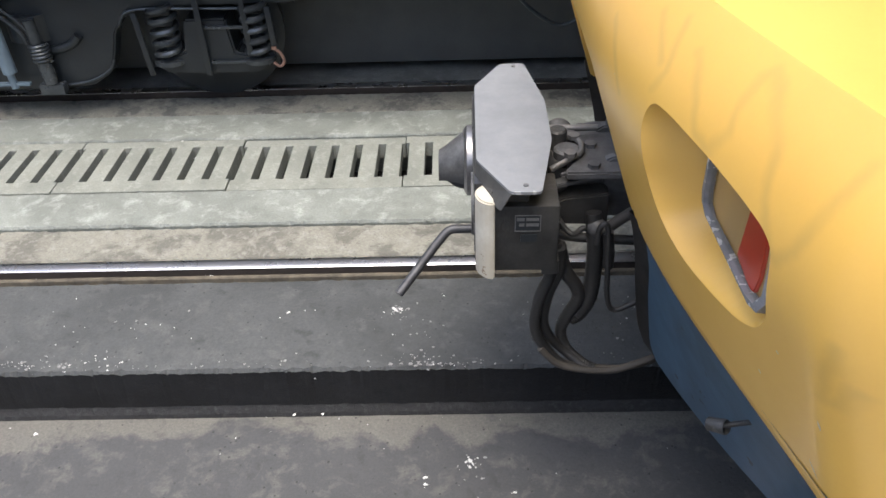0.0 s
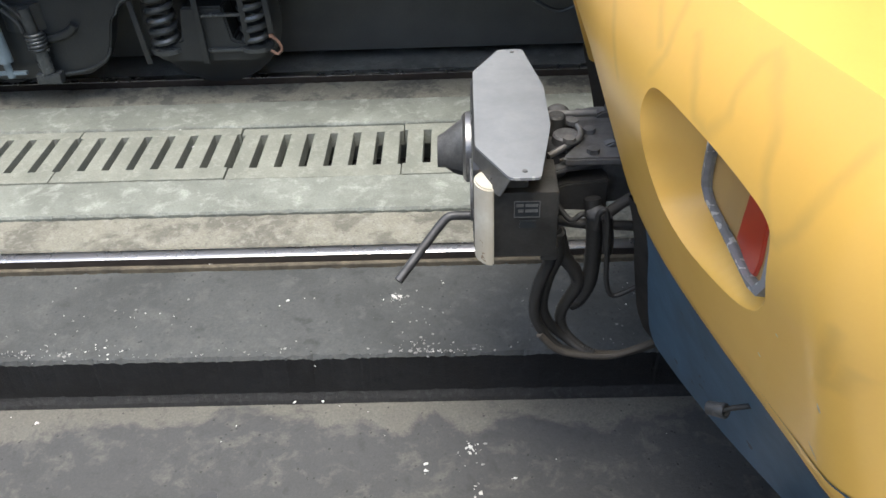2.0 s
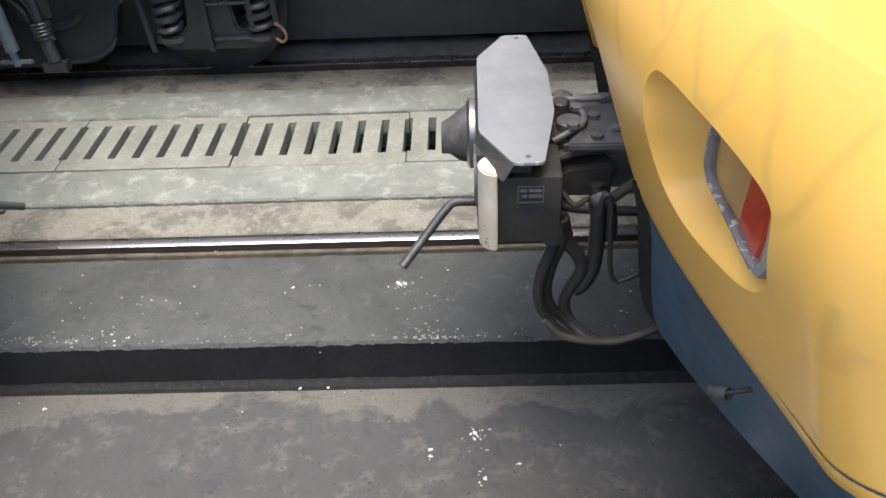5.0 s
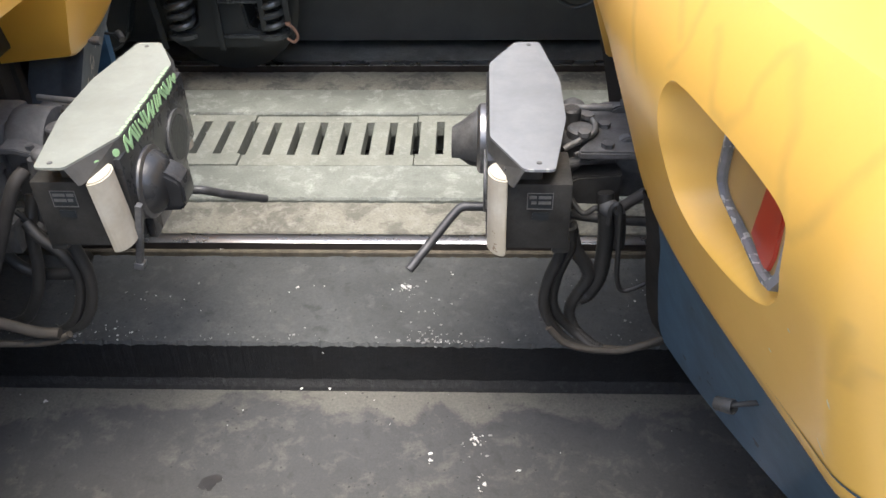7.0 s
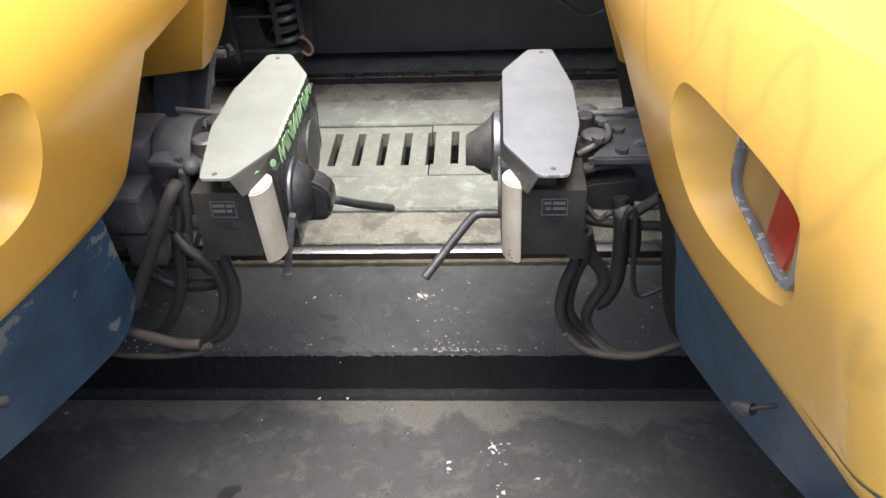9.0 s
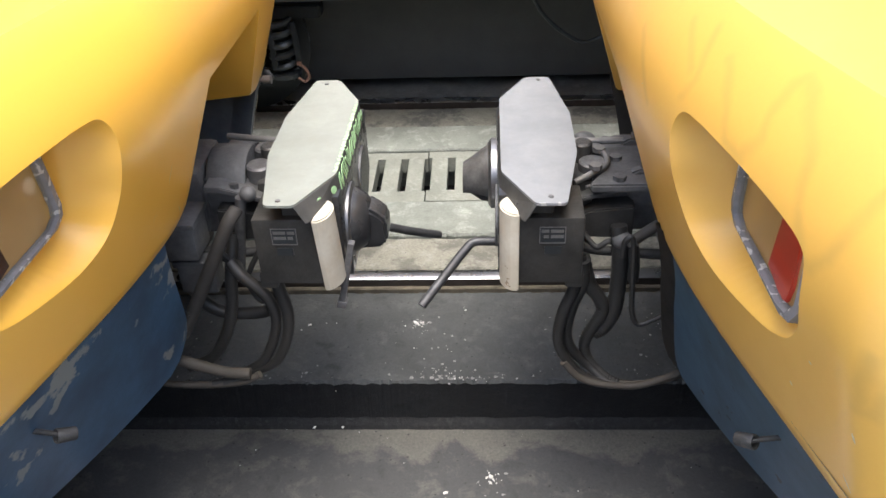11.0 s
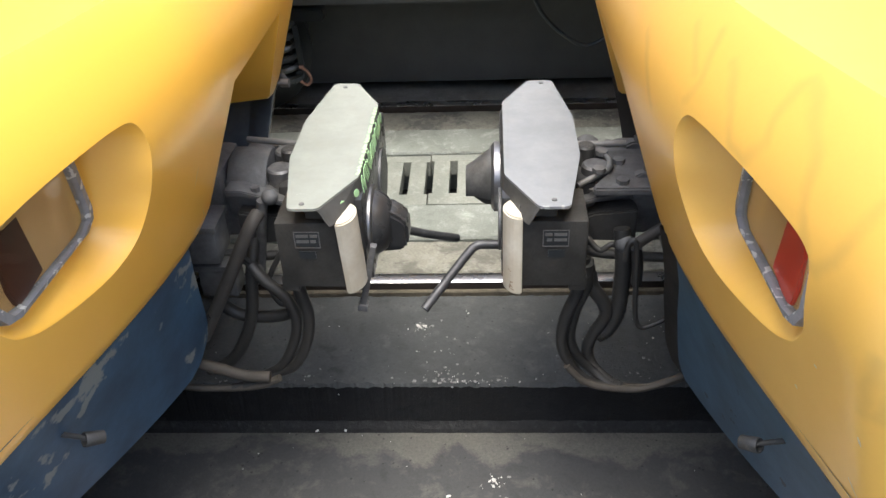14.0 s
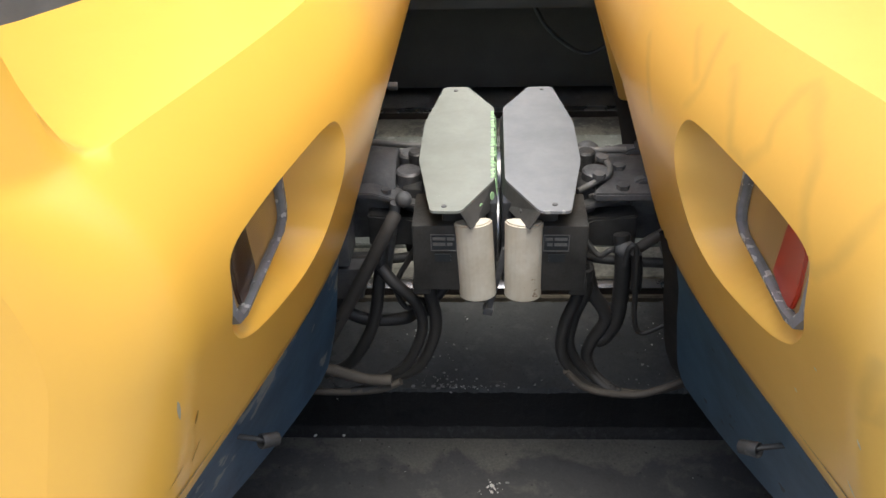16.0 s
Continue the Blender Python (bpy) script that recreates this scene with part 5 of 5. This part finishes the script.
        turned(bm, [(-0.065, 0.40), (-0.06, 0.44), (0.05, 0.42), (0.065, 0.30), (0.065, 0)], Matrix.Translation((x, 2.73, 0.42)) @ pose(0, 0, 0, 0, 0, 90), 32)
        part("wheel", bm, FAR_BLACK, bogie)
    # damper with its coil, pale shock absorber, pipes
    bm = bmesh.new()
    tube(bm, [(-2.30, 2.36, 0.62), (-2.29, 2.36, 0.45)], 0.035, 12)
    tube(bm, [(-2.285, 2.36, 0.36), (-2.275, 2.36, 0.22)], 0.042, 12)
    box(bm, -2.35, -2.20, 2.33, 2.40, 0.15, 0.215, 0.006)
    damper = part("damper", bm, FAR_STEEL, bogie, "dusty damper")
    bm = bmesh.new()
    helix(bm, -2.285, 2.36, 0.36, 0.47, 0.05, 0.011, 5)
    part("spring", bm, FAR_STEEL, damper)
    bm = bmesh.new()
    tube(bm, [(-2.52, 2.34, 0.75), (-2.50, 2.34, 0.30)], 0.042, 14)
    tube(bm, [(-2.505, 2.34, 0.30), (-2.50, 2.34, 0.20)], 0.022, 10)
    box(bm, -2.60, -2.40, 2.33, 2.36, 0.215, 0.235, 0.004)
    part("shock_absorber", bm, SHOCK_BLUE, bogie, "pale blue shock absorber")
    bm = bmesh.new()
    tube(bm, smooth_line([(-2.55, 2.32, 0.74), (-2.42, 2.32, 0.64), (-2.35, 2.33, 0.55), (-2.34, 2.34, 0.48)]), 0.011, 8)
    tube(bm, smooth_line([(-2.50, 2.32, 0.78), (-2.40, 2.32, 0.68), (-2.33, 2.33, 0.60), (-2.30, 2.34, 0.52)]), 0.009, 8)
    part("cable", bm, FAR_STEEL, bogie)
    bm = bmesh.new()
    tube(bm, smooth_line([(-2.05, 2.40, 0.50), (-2.09, 2.40, 0.455), (-2.16, 2.40, 0.425), (-2.24, 2.41, 0.41)]), 0.026, 10)
    turned(bm, [(-0.08, 0.16), (0.08, 0.16), (0.09, 0.12), (0.09, 0)], Matrix.Translation((-2.35, 2.52, 0.55)) @ pose(0, 0, 0, 0, 90, 0))
    part("air_spring", bm, FAR_BLACK, bogie)
    bm = bmesh.new()
    tube(bm, smooth_line([(-0.874, 2.36, 0.405), (-0.842, 2.36, 0.375), (-0.824, 2.36, 0.325), (-0.852, 2.36, 0.292), (-0.890, 2.36, 0.315)]), 0.009, 8)
    box(bm, -0.888, -0.860, 2.35, 2.37, 0.398, 0.418)
    part("hook", bm, COPPER, bogie, "rusty orange hook")
    # cable hanging in a loop under the car
    bm = bmesh.new()
    tube(bm, smooth_line([(0.52, 2.6, 0.74), (0.60, 2.6, 0.60), (0.72, 2.6, 0.485), (0.86, 2.6, 0.415), (0.98, 2.6, 0.47), (1.08, 2.6, 0.60), (1.10, 2.6, 0.8)]), 0.013, 8)
    part("cable", bm, FAR_STEEL, train, "slack grey cable loop")
    return train


far_train()

# ---- droppings and crumbs on the floor ----
rng = random.Random(7)


def crumbs(name, spots, label, material):
    bm = bmesh.new()
    for x, y, z, spread_x, spread_y, count, size in spots:
        for _ in range(count):
            s = size * rng.uniform(0.3, 1.05) ** 1.8
            cx, cy = x + rng.gauss(0, spread_x), y + rng.gauss(0, spread_y)
            n = rng.randint(7, 10)
            turn, thin = rng.uniform(0, 3.1), rng.uniform(0.35, 0.9)
            out = []
            for k in range(n):
                r = s * rng.uniform(0.45, 1.3)
                u, v = r * math.cos(2 * math.pi * k / n), r * thin * math.sin(2 * math.pi * k / n)
                out.append((cx + u * math.cos(turn) - v * math.sin(turn), cy + u * math.sin(turn) + v * math.cos(turn)))
            prism(bm, out, z - 0.001, z + 0.0015 + 0.15 * s)
    return tagged(part(name, bm, material, smooth=False), label, "droppings", kind="stuff")


Z1, Z2 = -0.058, -0.31
crumbs("droppings", [(-0.055, 0.46, Z1, 0.012, 0.010, 8, 0.011), (-0.06, 0.455, Z1, 0.03, 0.02, 9, 0.004), (0.05, 0.16, Z1, 0.09, 0.03, 6, 0.003), (0.12, 0.118, Z1, 0.10, 0.006, 12, 0.004),
                     (0.02, 0.3, Z1, 0.10, 0.08, 6, 0.0035), (-1.2, 0.3, Z1, 0.5, 0.12, 14, 0.004), (-1.55, 0.15, Z1, 0.17, 0.025, 30, 0.005), (-1.25, 0.14, Z1, 0.06, 0.02, 8, 0.006), (-0.55, 0.44, Z1, 0.02, 0.02, 2, 0.009), (-0.45, 0.47, Z1, 0.01, 0.01, 2, 0.007),
                     (-1.22, 0.37, Z1, 0.04, 0.02, 3, 0.008), (-1.02, 0.37, Z1, 0.01, 0.01, 1, 0.010), (0.14, 0.56, Z1, 0.01, 0.02, 2, 0.006), (0.98, 0.40, Z1, 0.07, 0.07, 5, 0.006), (0.85, 0.50, Z1, 0.1, 0.06, 4, 0.004),
                     (-0.377, 0.083, Z2 + 0.012, 0.004, 0.003, 3, 0.013), (-0.497, 0.083, Z2 + 0.012, 0.004, 0.003, 3, 0.013), (0.23, -0.172, Z2, 0.020, 0.012, 9, 0.012), (0.058, -0.247, Z2, 0.003, 0.006, 2, 0.013), (0.061, -0.288, Z2, 0.003, 0.006, 2, 0.011),
                     (0.25, -0.19, Z2, 0.02, 0.02, 8, 0.006), (0.398, -0.323, Z2, 0.008, 0.008, 2, 0.012), (0.264, -0.385, Z2, 0.010, 0.030, 9, 0.011), (0.578, -0.247, Z2, 0.004, 0.004, 1, 0.010), (-1.57, 0.0, Z2, 0.01, 0.006, 2, 0.013), (-0.3, 0.02, Z2, 0.8, 0.12, 26, 0.003)],
       "white bird droppings and crumbs scattered on the concrete", CHIP_WHITE)
crumbs("droppings", [(-0.06, 0.455, Z1, 0.035, 0.025, 16, 0.009), (0.05, 0.16, Z1, 0.09, 0.03, 26, 0.007), (0.12, 0.122, Z1, 0.12, 0.008, 30, 0.009), (0.0, 0.34, Z1, 0.08, 0.08, 14, 0.006), (-1.2, 0.3, Z1, 0.5, 0.12, 16, 0.007),
                     (-1.55, 0.15, Z1, 0.17, 0.025, 36, 0.009), (-0.85, 0.13, Z1, 0.3, 0.012, 30, 0.006), (0.75, 0.15, Z1, 0.4, 0.02, 30, 0.006), (0.9, 0.35, Z1, 0.3, 0.12, 14, 0.007), (0.24, -0.22, Z2, 0.05, 0.06, 12, 0.010)],
       "dried grey smears of old droppings on the concrete", GREY_SMEAR)

crumbs("droppings", [(-2.14, 1.074, -0.029, 0.016, 0.006, 7, 0.020)], "black lump of tar on the beige concrete", RUBBER)
crumbs("droppings", [(-1.786, 0.722, -0.041, 0.010, 0.002, 4, 0.008), (-0.96, 0.722, -0.041, 0.012, 0.002, 5, 0.008), (-1.296, 1.823, -0.031, 0.003, 0.003, 2, 0.012), (-1.43, 2.028, -0.029, 0.003, 0.002, 2, 0.012), (-2.34, 1.837, -0.031, 0.003, 0.003, 2, 0.010)],
       "small white bits on the drain covers and beside the rail", CHIP_WHITE)

# a small puddle left on the channel floor
bm = bmesh.new()
for cx, cy, r in ((-0.772, -0.398, 0.026), (-0.748, -0.382, 0.020), (-0.790, -0.415, 0.016), (-0.765, -0.425, 0.012)):
    rim = []
    for k in range(14):
        d = r * (1 + 0.35 * noise.noise((cx * 31 + math.cos(k * 0.449) * 1.3, cy * 17 + math.sin(k * 0.449) * 1.3, 4)))
        rim.append((cx + 1.3 * d * math.cos(k * 0.449), cy + d * math.sin(k * 0.449)))
    prism(bm, rim, -0.311, -0.3085 + 0.0004 * r / 0.026)
tagged(part("puddle", bm, WET, smooth=False), "small shiny wet puddle on the concrete", "puddle", kind="stuff")


def motions():
    shift = [(0.0, -5.70), (1.0, -4.90), (2.0, -4.10), (3.0, -3.30), (4.0, -2.57), (4.7, -2.12), (5.3, -1.78), (6.0, -1.44), (6.8, -1.122), (7.0, -1.057), (7.5, -0.935), (8.0, -0.837), (8.5, -0.740), (9.0, -0.642), (9.5, -0.555),
             (10.0, -0.496), (10.5, -0.463), (11.0, -0.453), (11.5, -0.451), (12.0, -0.451), (12.5, -0.451), (13.0, -0.449), (13.5, -0.433), (14.0, -0.397), (14.5, -0.332), (15.0, -0.232), (15.5, -0.118), (16.0, 0.008)]
    # the guards stand before the contacts until the couplers meet, then swing aside
    for guard, s, lean in guards:
        near = (s < 0) == (guard in [g[0] for g in guards[:2]])
        drop, back = (0.0, 0.0) if near else (0.055, 0.03)
        shut, wide = pose(-0.036 - back, s * 0.352, 0.912 - drop, 0, lean, s * -74), pose(-0.064 - back, s * 0.385, 0.908 - drop, 0, lean / 2, s * -4)
        walk(guard, [(0.0, shut), (8.0, shut), (15.9, shut), (16.0, wide)])
    walk(left_train, [(t, pose(0.26 + s, 0, 0, 0, 0, -0.8)) for t, s in shift])
    # the draft gear gives way as the couplers meet
    walk(heads[0], [(0.0, pose(0, 0, 0)), (15.5, pose(0, 0, 0)), (15.8, pose(0, 0, 0)), (16.0, pose(-0.016, 0, 0))])


motions()
